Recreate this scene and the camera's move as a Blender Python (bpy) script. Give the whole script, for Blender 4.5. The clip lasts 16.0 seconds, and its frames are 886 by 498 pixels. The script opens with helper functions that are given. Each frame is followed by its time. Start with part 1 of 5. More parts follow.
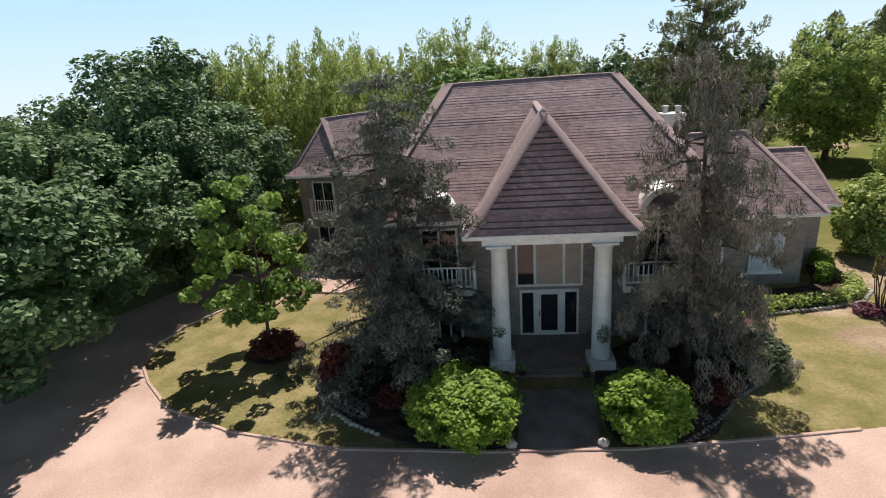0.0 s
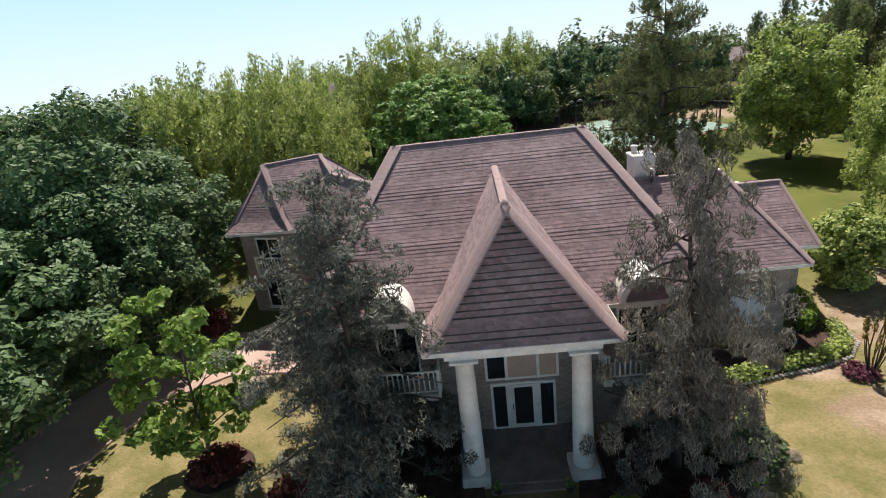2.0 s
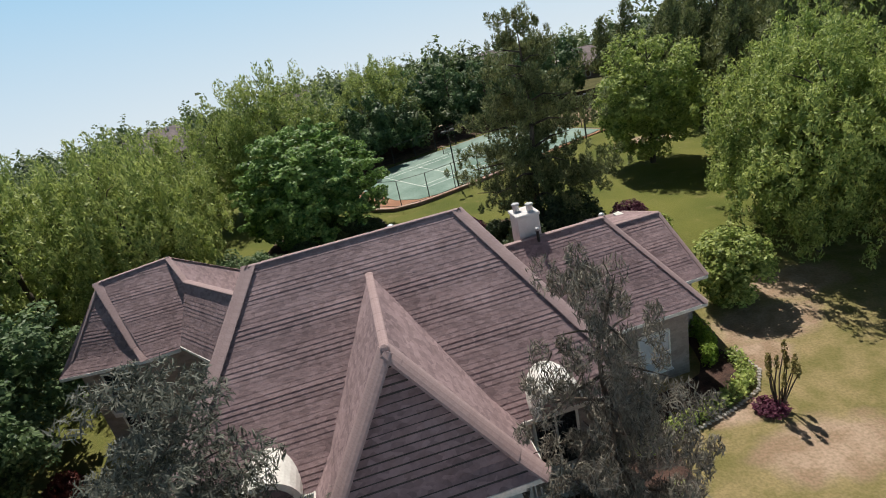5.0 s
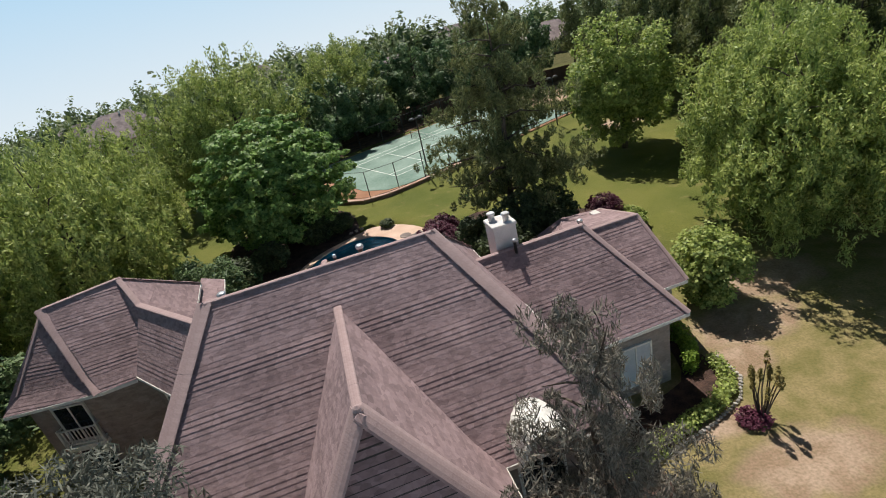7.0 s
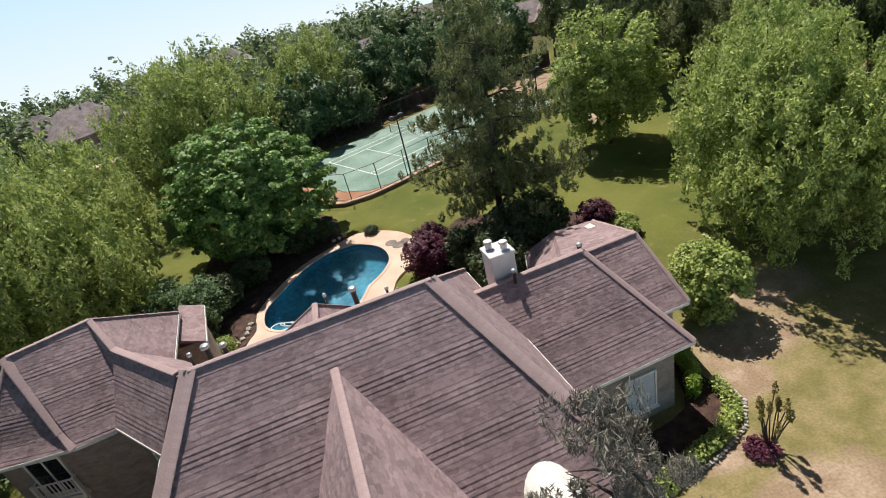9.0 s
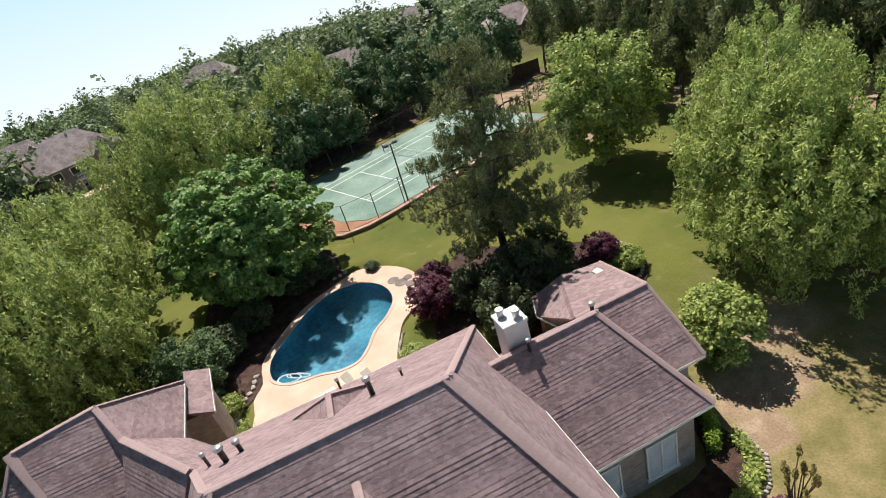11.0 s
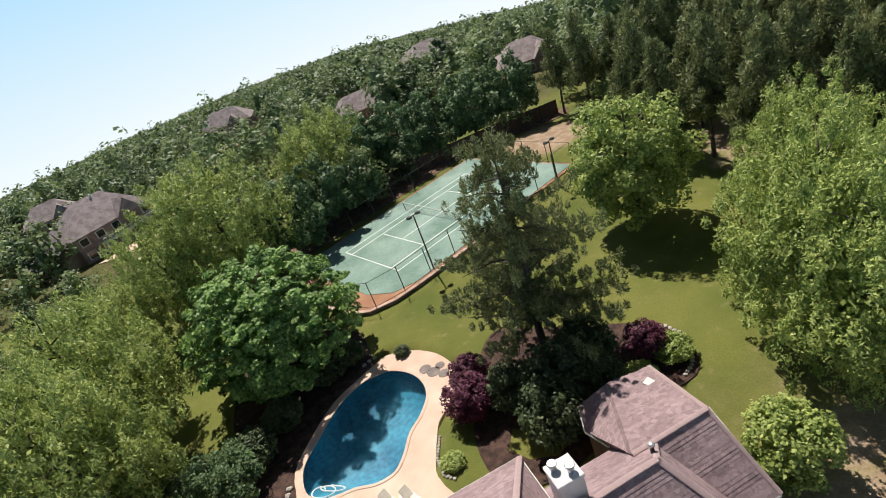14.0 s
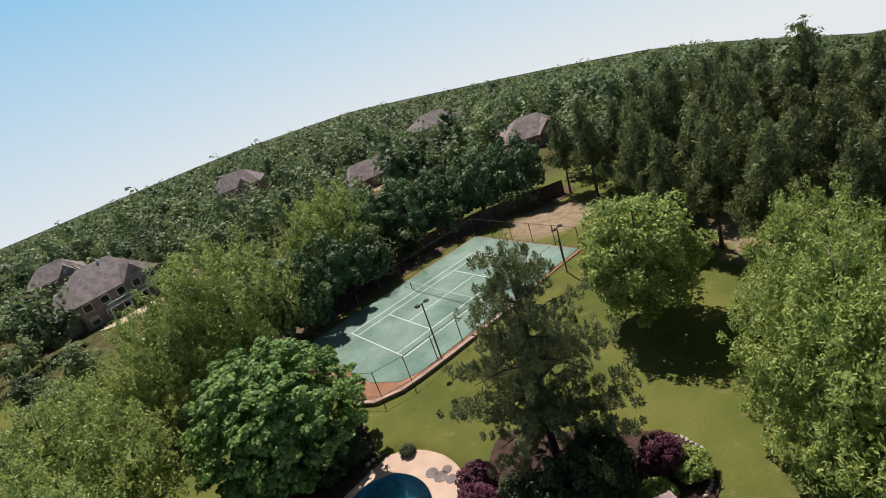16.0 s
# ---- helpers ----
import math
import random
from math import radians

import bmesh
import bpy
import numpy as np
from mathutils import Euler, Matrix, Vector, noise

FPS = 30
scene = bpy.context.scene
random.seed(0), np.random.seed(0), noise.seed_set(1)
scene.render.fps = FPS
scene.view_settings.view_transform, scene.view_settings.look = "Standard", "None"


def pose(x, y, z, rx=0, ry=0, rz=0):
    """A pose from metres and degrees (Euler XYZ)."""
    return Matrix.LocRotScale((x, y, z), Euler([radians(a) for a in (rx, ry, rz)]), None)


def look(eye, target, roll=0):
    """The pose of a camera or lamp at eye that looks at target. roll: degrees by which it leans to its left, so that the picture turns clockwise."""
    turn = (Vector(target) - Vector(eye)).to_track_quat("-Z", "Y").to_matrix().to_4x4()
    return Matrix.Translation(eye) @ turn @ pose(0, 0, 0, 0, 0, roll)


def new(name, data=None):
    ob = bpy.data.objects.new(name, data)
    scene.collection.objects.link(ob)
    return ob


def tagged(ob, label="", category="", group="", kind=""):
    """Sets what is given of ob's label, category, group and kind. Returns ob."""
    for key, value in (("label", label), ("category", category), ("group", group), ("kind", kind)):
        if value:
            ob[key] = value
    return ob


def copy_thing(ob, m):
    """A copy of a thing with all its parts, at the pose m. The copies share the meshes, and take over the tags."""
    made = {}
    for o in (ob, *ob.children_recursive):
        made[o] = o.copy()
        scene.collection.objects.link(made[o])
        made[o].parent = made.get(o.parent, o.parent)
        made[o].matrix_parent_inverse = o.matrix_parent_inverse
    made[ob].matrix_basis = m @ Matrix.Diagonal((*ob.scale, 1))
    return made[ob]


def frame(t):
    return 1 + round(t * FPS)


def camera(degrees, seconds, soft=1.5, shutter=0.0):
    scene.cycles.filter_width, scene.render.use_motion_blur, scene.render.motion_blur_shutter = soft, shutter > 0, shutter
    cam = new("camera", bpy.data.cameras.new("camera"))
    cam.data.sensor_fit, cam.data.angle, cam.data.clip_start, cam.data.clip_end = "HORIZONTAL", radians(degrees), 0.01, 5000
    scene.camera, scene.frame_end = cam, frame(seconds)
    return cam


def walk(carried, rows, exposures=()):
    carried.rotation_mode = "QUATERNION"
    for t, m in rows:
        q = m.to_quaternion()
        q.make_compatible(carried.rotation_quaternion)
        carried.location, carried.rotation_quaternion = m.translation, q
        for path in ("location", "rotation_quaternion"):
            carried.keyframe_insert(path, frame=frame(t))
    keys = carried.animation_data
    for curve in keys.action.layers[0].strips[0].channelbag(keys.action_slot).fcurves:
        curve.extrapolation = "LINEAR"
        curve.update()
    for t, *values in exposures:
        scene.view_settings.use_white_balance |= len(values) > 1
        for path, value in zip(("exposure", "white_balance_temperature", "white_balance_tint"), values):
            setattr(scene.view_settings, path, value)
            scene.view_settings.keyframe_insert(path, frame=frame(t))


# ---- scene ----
cam = camera(79.9, 16.0, soft=1.0)
# seconds, eye, heading (to the left of the house's depth axis), pitch, lean
ROWS = [
    (0.0, -1.786, -18.440, 11.380, 6.930, -18.567, -4.130),
    (0.5, -1.723, -17.568, 12.268, 6.657, -19.355, -4.644),
    (1.0, -1.621, -16.598, 13.106, 6.068, -20.306, -4.860),
    (1.5, -1.473, -15.524, 13.912, 5.029, -20.718, -5.659),
    (2.0, -1.314, -14.420, 14.667, 3.526, -21.215, -6.801),
    (2.5, -1.056, -13.414, 15.339, 1.495, -20.850, -8.206),
    (3.0, -0.786, -12.619, 15.876, -0.821, -20.565, -9.767),
    (3.5, -0.514, -11.981, 16.276, -3.511, -20.261, -11.098),
    (4.0, -0.269, -11.439, 16.556, -5.397, -20.877, -11.858),
    (6.5, 0.705, -9.150, 17.790, -10.114, -24.329, -13.346),
    (7.0, 0.793, -8.630, 18.134, -10.622, -25.539, -13.414),
    (7.5, 0.845, -8.041, 18.457, -11.395, -26.537, -13.391),
    (8.0, 0.858, -7.480, 18.766, -11.998, -27.448, -13.316),
    (10.5, 1.547, -5.014, 21.719, -13.200, -29.013, -15.978),
    (11.0, 1.734, -4.510, 22.392, -13.110, -29.137, -16.733),
    (11.5, 1.965, -3.868, 23.149, -12.891, -29.065, -17.386),
    (12.0, 2.236, -3.268, 23.903, -12.591, -29.049, -18.201),
    (12.5, 2.521, -2.660, 24.565, -12.150, -28.680, -18.853),
    (13.0, 2.822, -2.063, 25.138, -11.786, -28.232, -19.364),
    (13.5, 3.136, -1.483, 25.683, -11.556, -27.603, -20.022),
    (14.0, 3.481, -0.927, 26.243, -11.465, -26.757, -20.405),
    (14.5, 3.795, -0.467, 26.825, -11.677, -25.707, -20.811),
    (15.0, 4.016, -0.116, 27.495, -12.217, -23.927, -20.309),
    (15.5, 4.132, 0.128, 28.230, -12.923, -22.204, -19.723),
    (16.0, 4.177, 0.362, 29.031, -13.471, -20.942, -18.429),
]


def eye_pose(x, y, z, yaw, pitch, roll):
    ahead = Vector((-math.sin(radians(yaw)) * math.cos(radians(pitch)), math.cos(radians(yaw)) * math.cos(radians(pitch)), math.sin(radians(pitch))))
    return look((x, y, z), Vector((x, y, z)) + ahead, roll)


walk(cam, [(r[0], eye_pose(*r[1:])) for r in ROWS], exposures=((0.0, 0.1), (1.5, 0.22), (2.5, 0.16), (4.2, -0.22), (7.0, -0.16), (8.5, 0.02), (9.5, 0.1), (11.0, 0.14), (13.5, 0.08), (14.5, -0.02), (16.0, -0.27)))

# ---- world and light ----
SUN_EL, SUN_AZ = radians(56), radians(4)
world = bpy.data.worlds.new("world")
scene.world = world
world.use_nodes = True
wn = world.node_tree.nodes
sky = wn.new("ShaderNodeTexSky")
sky.sky_type = "NISHITA"
sky.sun_disc = False
sky.sun_elevation, sky.sun_rotation = SUN_EL, SUN_AZ
wn["Background"].inputs["Strength"].default_value = 0.028
world.node_tree.links.new(sky.outputs[0], wn["Background"].inputs["Color"])
sun = new("sun", bpy.data.lights.new("sun", "SUN"))
sun.data.energy, sun.data.angle, sun.data.color = 5.7, radians(0.55), (1.0, 0.95, 0.87)
sun_dir = Vector((math.sin(SUN_AZ) * math.cos(SUN_EL), math.cos(SUN_AZ) * math.cos(SUN_EL), math.sin(SUN_EL)))
sun.matrix_world = look(sun_dir * 300, (0, 0, 0))

# ---- materials ----


def rgb(c):
    return (*c, 1.0)


def surface(name, a, b, scale=1.0, rough=0.8, fine=18.0, bump=0.2, metal=0.0, spread=0.5, per_piece=0.0, island=0.0, stretch=(1, 1, 1), depth=0.02, spec=0.4, cells=0.0, cell_size=(3.0, 3.0, 6.0)):
    """A base colour between a and b by noise at two scales, with fine relief."""
    m = bpy.data.materials.new(name)
    m.use_nodes = True
    nt = m.node_tree
    n, l = nt.nodes, nt.links
    p = n["Principled BSDF"]
    p.inputs["Roughness"].default_value = rough
    p.inputs["Metallic"].default_value = metal
    p.inputs["Specular IOR Level"].default_value = spec
    tc = n.new("ShaderNodeTexCoord")
    mp = n.new("ShaderNodeMapping")
    mp.inputs["Scale"].default_value = stretch
    l.new(tc.outputs["Object"], mp.inputs["Vector"])
    big, small = n.new("ShaderNodeTexNoise"), n.new("ShaderNodeTexNoise")
    big.inputs["Scale"].default_value, small.inputs["Scale"].default_value = scale, fine
    big.inputs["Detail"].default_value, small.inputs["Detail"].default_value = 5, 4
    for t in (big, small):
        l.new(mp.outputs[0], t.inputs["Vector"])
    add = n.new("ShaderNodeMath")
    add.operation = "MULTIPLY_ADD"
    l.new(small.outputs["Fac"], add.inputs[0])
    add.inputs[1].default_value = 0.5
    l.new(big.outputs["Fac"], add.inputs[2])
    last = add.outputs[0]
    for amount, kind in ((per_piece, "ShaderNodeObjectInfo"), (island, "ShaderNodeNewGeometry")):
        if amount:
            src = n.new(kind)
            more = n.new("ShaderNodeMath")
            more.operation = "MULTIPLY_ADD"
            l.new(src.outputs["Random" if kind == "ShaderNodeObjectInfo" else "Random Per Island"], more.inputs[0])
            more.inputs[1].default_value = amount
            l.new(last, more.inputs[2])
            last = more.outputs[0]
    if cells:
        cm = n.new("ShaderNodeMapping")
        cm.inputs["Scale"].default_value = cell_size
        l.new(tc.outputs["Object"], cm.inputs["Vector"])
        vo = n.new("ShaderNodeTexVoronoi")
        vo.inputs["Scale"].default_value = 1.0
        l.new(cm.outputs[0], vo.inputs["Vector"])
        sx = n.new("ShaderNodeSeparateXYZ")
        l.new(vo.outputs["Color"], sx.inputs[0])
        more = n.new("ShaderNodeMath")
        more.operation = "MULTIPLY_ADD"
        l.new(sx.outputs[0], more.inputs[0])
        more.inputs[1].default_value = cells
        l.new(last, more.inputs[2])
        last = more.outputs[0]
    per_piece += cells
    rg = n.new("ShaderNodeMapRange")
    mid = 0.75 + (per_piece + island) / 2
    half = 0.35 * spread + (per_piece + island) / 2
    rg.inputs["From Min"].default_value, rg.inputs["From Max"].default_value = mid - half, mid + half
    l.new(last, rg.inputs["Value"])
    mix = n.new("ShaderNodeMix")
    mix.data_type = "RGBA"
    mix.inputs["A"].default_value, mix.inputs["B"].default_value = rgb(a), rgb(b)
    l.new(rg.outputs[0], mix.inputs["Factor"])
    l.new(mix.outputs["Result"], p.inputs["Base Color"])
    if bump:
        bp = n.new("ShaderNodeBump")
        bp.inputs["Strength"].default_value, bp.inputs["Distance"].default_value = bump, depth
        l.new(small.outputs["Fac"], bp.inputs["Height"])
        l.new(bp.outputs[0], p.inputs["Normal"])
    return m


def foliage(name, a, b, through_light=0.35, rough=0.55, patch=0.6, leafy=0.7):
    """Leaves: each leaf its own shade, some light passing through."""
    m = bpy.data.materials.new(name)
    m.use_nodes = True
    nt = m.node_tree
    n, l = nt.nodes, nt.links
    p, out = n["Principled BSDF"], n["Material Output"]
    p.inputs["Roughness"].default_value = rough
    p.inputs["Specular IOR Level"].default_value = 0.3
    geo = n.new("ShaderNodeNewGeometry")
    tc = n.new("ShaderNodeTexCoord")
    no = n.new("ShaderNodeTexNoise")
    no.inputs["Scale"].default_value = patch
    no.inputs["Detail"].default_value = 3
    l.new(tc.outputs["Object"], no.inputs["Vector"])
    s = n.new("ShaderNodeMath")
    s.operation = "MULTIPLY_ADD"
    l.new(geo.outputs["Random Per Island"], s.inputs[0])
    s.inputs[1].default_value = leafy
    l.new(no.outputs["Fac"], s.inputs[2])
    rg = n.new("ShaderNodeMapRange")
    rg.inputs["From Min"].default_value, rg.inputs["From Max"].default_value = 0.35 + 0.08 * leafy, 0.52 + leafy
    l.new(s.outputs[0], rg.inputs["Value"])
    mix = n.new("ShaderNodeMix")
    mix.data_type = "RGBA"
    mix.inputs["A"].default_value, mix.inputs["B"].default_value = rgb(a), rgb(b)
    l.new(rg.outputs[0], mix.inputs["Factor"])
    l.new(mix.outputs["Result"], p.inputs["Base Color"])
    tr = n.new("ShaderNodeBsdfTranslucent")
    l.new(mix.outputs["Result"], tr.inputs["Color"])
    sh = n.new("ShaderNodeMixShader")
    sh.inputs[0].default_value = through_light
    l.new(p.outputs[0], sh.inputs[1])
    l.new(tr.outputs[0], sh.inputs[2])
    l.new(sh.outputs[0], out.inputs["Surface"])
    return m


M_ROOF = surface("roof_shingle", (0.135, 0.09, 0.096), (0.45, 0.318, 0.322), 0.6, 0.9, 7.0, 0.7, per_piece=0.12, depth=0.03, spread=0.95, cells=0.45, cell_size=(4.2, 4.2, 7.5))
M_RIDGE = surface("ridge_cap_shingle", (0.33, 0.23, 0.226), (0.44, 0.32, 0.312), 1.2, 0.9, 14, 0.4, per_piece=0.12)
M_BRICK = surface("weathered_brick", (0.18, 0.14, 0.122), (0.43, 0.36, 0.315), 2.0, 0.9, 11, 0.5, per_piece=0.3, spread=0.8, cells=0.4, cell_size=(3.0, 3.0, 8.0))
M_WHITE = surface("aged_white_paint", (0.64, 0.615, 0.57), (0.82, 0.8, 0.755), 1.5, 0.6, 12, 0.1)
M_STUCCO = surface("chimney_stucco", (0.62, 0.58, 0.56), (0.76, 0.72, 0.7), 1.2, 0.85, 25, 0.25)
M_METAL = surface("galvanised_metal", (0.45, 0.45, 0.46), (0.62, 0.62, 0.63), 4, 0.4, 20, 0.1, metal=0.7)
M_DARK = surface("dark_metal", (0.03, 0.03, 0.032), (0.06, 0.058, 0.055), 4, 0.5, 20, 0.1)
M_STONE = surface("flagstone_step", (0.16, 0.13, 0.12), (0.28, 0.23, 0.21), 1.2, 0.85, 14, 0.35)
M_DRIVE = surface("washed_concrete_drive", (0.4, 0.255, 0.205), (0.61, 0.43, 0.36), 0.3, 0.9, 22, 0.25)
M_DECK = surface("tan_pool_deck", (0.6, 0.41, 0.31), (0.75, 0.55, 0.44), 0.5, 0.85, 18, 0.2)
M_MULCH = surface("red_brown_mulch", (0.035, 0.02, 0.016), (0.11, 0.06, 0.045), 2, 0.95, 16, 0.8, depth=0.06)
M_DARK_DECK = surface("dark_roof_deck", (0.05, 0.043, 0.042), (0.085, 0.073, 0.07), 2.0, 0.95, 30, 0.2)
M_LITTER = surface("leaf_litter", (0.07, 0.042, 0.028), (0.21, 0.125, 0.08), 1.1, 0.95, 9, 0.8, depth=0.06)
M_COURT = surface("court_green_acrylic", (0.1, 0.19, 0.145), (0.26, 0.36, 0.31), 0.22, 0.75, 5, 0.1, spread=0.6)
M_CLAY = surface("court_red_margin", (0.3, 0.14, 0.075), (0.42, 0.22, 0.13), 0.5, 0.85, 12, 0.2)
M_LINE = surface("court_line_paint", (0.66, 0.68, 0.65), (0.8, 0.82, 0.78), 1.5, 0.7, 15, 0.05)
M_BARK = surface("bark", (0.05, 0.038, 0.03), (0.14, 0.11, 0.085), 2, 0.95, 10, 0.8, depth=0.04, stretch=(1, 1, 0.3))
M_CURTAIN = surface("window_blind", (0.4, 0.3, 0.24), (0.5, 0.39, 0.31), 1.0, 0.8, 14, 0.05)
M_BLIND = surface("pale_window_blind", (0.45, 0.48, 0.52), (0.58, 0.6, 0.63), 1.0, 0.7, 14, 0.05)
M_ROCK = surface("border_rock", (0.3, 0.26, 0.23), (0.55, 0.5, 0.45), 2.5, 0.9, 9, 0.5, island=0.4)
M_FAR_WALL = surface("far_brick_wall", (0.2, 0.13, 0.11), (0.33, 0.24, 0.2), 0.8, 0.9, 6, 0.2)
M_FAR_ROOF = surface("far_roof", (0.2, 0.155, 0.155), (0.36, 0.29, 0.285), 0.8, 0.9, 5, 0.3)
M_FENCE = surface("dark_stained_boards", (0.05, 0.03, 0.022), (0.11, 0.07, 0.05), 1.5, 0.85, 12, 0.3, per_piece=0.5, stretch=(1, 1, 0.2))
M_SLAT = surface("weathered_slats", (0.17, 0.11, 0.08), (0.3, 0.21, 0.15), 1.5, 0.85, 12, 0.3, per_piece=0.4, stretch=(1, 1, 0.2))
M_FABRIC = surface("cream_lounger_fabric", (0.66, 0.6, 0.5), (0.8, 0.75, 0.66), 3, 0.85, 30, 0.1)
M_HOSE = surface("white_hose_plastic", (0.7, 0.72, 0.72), (0.82, 0.84, 0.84), 3, 0.4, 20, 0.02)


def lawn_material():
    """Green turf behind the house, drier in front, with bare worn patches of uneven outline."""
    m = bpy.data.materials.new("lawn")
    m.use_nodes = True
    n, l = m.node_tree.nodes, m.node_tree.links
    p = n["Principled BSDF"]
    p.inputs["Roughness"].default_value = 0.95
    p.inputs["Specular IOR Level"].default_value = 0.15
    tc = n.new("ShaderNodeTexCoord")
    sep = n.new("ShaderNodeSeparateXYZ")
    l.new(tc.outputs["Object"], sep.inputs[0])

    def noise_tex(scale, detail=4):
        t = n.new("ShaderNodeTexNoise")
        t.inputs["Scale"].default_value, t.inputs["Detail"].default_value = scale, detail
        l.new(tc.outputs["Object"], t.inputs["Vector"])
        return t.outputs["Fac"]

    def ramp(value, a, b, lo=0.0, hi=1.0):
        r = n.new("ShaderNodeMapRange")
        r.interpolation_type = "SMOOTHSTEP"
        for key, v in (("From Min", a), ("From Max", b), ("To Min", lo), ("To Max", hi)):
            r.inputs[key].default_value = v
        l.new(value, r.inputs["Value"])
        return r.outputs[0]

    def mixed(fac, a, b):
        x = n.new("ShaderNodeMix")
        x.data_type = "RGBA"
        l.new(fac, x.inputs["Factor"])
        for key, v in (("A", a), ("B", b)):
            if isinstance(v, tuple):
                x.inputs[key].default_value = rgb(v)
            else:
                l.new(v, x.inputs[key])
        return x.outputs["Result"]

    def math_node(op, a, b):
        x = n.new("ShaderNodeMath")
        x.operation = op
        for k, v in enumerate((a, b)):
            if isinstance(v, (int, float)):
                x.inputs[k].default_value = v
            else:
                l.new(v, x.inputs[k])
        return x.outputs[0]

    broad, mid, fine = noise_tex(0.16), noise_tex(0.9, 5), noise_tex(9.0, 3)
    green = mixed(ramp(broad, 0.3, 0.7), (0.095, 0.125, 0.022), (0.18, 0.185, 0.042))
    dry = mixed(ramp(mid, 0.3, 0.7), (0.2, 0.172, 0.064), (0.33, 0.255, 0.126))
    front = ramp(math_node("ADD", sep.outputs["Y"], math_node("MULTIPLY", broad, 10.0)), 12, 26, 1.0, 0.12)
    col = mixed(front, green, dry)
    col = mixed(ramp(mid, 0.6, 0.8, 0.0, 0.5), col, (0.36, 0.26, 0.14))
    woods = ramp(math_node("ADD", sep.outputs["Y"], math_node("MULTIPLY", broad, 14.0)), 88, 98, 0.0, 0.75)
    col = mixed(woods, col, mixed(ramp(mid, 0.35, 0.65), (0.05, 0.042, 0.02), (0.11, 0.085, 0.045)))
    bare = None
    for cx, cy, rx, ry in ((18.6, 9.7, 3.3, 1.9), (22.5, 12.2, 3.2, 1.8), (16.2, 7.6, 2.1, 1.2), (13.0, 5.0, 1.6, 1.0), (36.5, 66.0, 7.0, 6.0), (18.0, 86.0, 4.5, 4.0), (33.5, 44.5, 3.5, 2.6), (-27.0, 15.0, 4.0, 5.0), (-14.5, 8.0, 3.0, 1.6), (14.5, 2.0, 3.0, 1.6), (50.0, 36.0, 9.0, 14.0), (-10.0, 195.0, 14.0, 7.0), (29.0, 141.0, 10.0, 6.0), (-27.0, 128.0, 7.0, 11.0)):
        dx = math_node("MULTIPLY", math_node("SUBTRACT", sep.outputs["X"], cx), 1 / rx)
        dy = math_node("MULTIPLY", math_node("SUBTRACT", sep.outputs["Y"], cy), 1 / ry)
        d = math_node("SQRT", math_node("ADD", math_node("MULTIPLY", dx, dx), math_node("MULTIPLY", dy, dy)), 0.0)
        d = math_node("ADD", d, math_node("MULTIPLY", math_node("SUBTRACT", mid, 0.5), 1.3))
        f = ramp(d, 0.65, 1.15, 1.0, 0.0)
        bare = f if bare is None else math_node("MAXIMUM", bare, f)
    soil = mixed(ramp(mid, 0.35, 0.65), (0.34, 0.23, 0.155), (0.48, 0.345, 0.255))
    col = mixed(bare, col, soil)
    col = mixed(ramp(fine, 0.3, 0.75, 0.0, 0.35), col, (0.06, 0.08, 0.02))
    l.new(col, p.inputs["Base Color"])
    bp = n.new("ShaderNodeBump")
    bp.inputs["Strength"].default_value, bp.inputs["Distance"].default_value = 0.6, 0.08
    l.new(fine, bp.inputs["Height"])
    l.new(bp.outputs[0], p.inputs["Normal"])
    return m


M_LAWN = lawn_material()


def glass_material(name, tint, rough=0.05):
    m = bpy.data.materials.new(name)
    m.use_nodes = True
    p = m.node_tree.nodes["Principled BSDF"]
    p.inputs["Base Color"].default_value = rgb(tint)
    p.inputs["Roughness"].default_value = rough
    p.inputs["Specular IOR Level"].default_value = 0.8
    return m


M_GLASS = glass_material("dark_window_glass", (0.02, 0.022, 0.026))


def water_material():
    m = bpy.data.materials.new("pool_water")
    m.use_nodes = True
    n, l = m.node_tree.nodes, m.node_tree.links
    p = n["Principled BSDF"]
    p.inputs["Base Color"].default_value = rgb((0.75, 0.95, 1.0))
    p.inputs["Roughness"].default_value = 0.02
    p.inputs["IOR"].default_value = 1.33
    p.inputs["Transmission Weight"].default_value = 1.0
    no = n.new("ShaderNodeTexNoise")
    no.inputs["Scale"].default_value, no.inputs["Detail"].default_value = 1.6, 3
    bp = n.new("ShaderNodeBump")
    bp.inputs["Strength"].default_value, bp.inputs["Distance"].default_value = 0.25, 0.05
    tc = n.new("ShaderNodeTexCoord")
    l.new(tc.outputs["Object"], no.inputs["Vector"])
    l.new(no.outputs["Fac"], bp.inputs["Height"])
    l.new(bp.outputs[0], p.inputs["Normal"])
    return m


M_WATER = water_material()
# broad dark and bright blotches in the blue imitate shaded and sunlit water
M_LIT_PLASTER = surface("blue_plaster_with_painted_light", (0.003, 0.027, 0.08), (0.058, 0.32, 0.44), 0.16, 0.6, 3, 0.1, spread=0.8)
L_OAK = foliage("oak_leaves", (0.04, 0.088, 0.034), (0.21, 0.3, 0.125), 0.3)
L_WILLOW = foliage("willow_leaves", (0.13, 0.19, 0.043), (0.55, 0.6, 0.19), 0.36)
L_MAPLE = foliage("maple_leaves", (0.05, 0.125, 0.025), (0.36, 0.52, 0.15), 0.3)
L_BRIGHT = foliage("bright_leaves", (0.115, 0.185, 0.038), (0.54, 0.6, 0.18), 0.34)
L_YELLOW = foliage("yellow_green_leaves", (0.15, 0.25, 0.025), (0.38, 0.5, 0.08), 0.46)
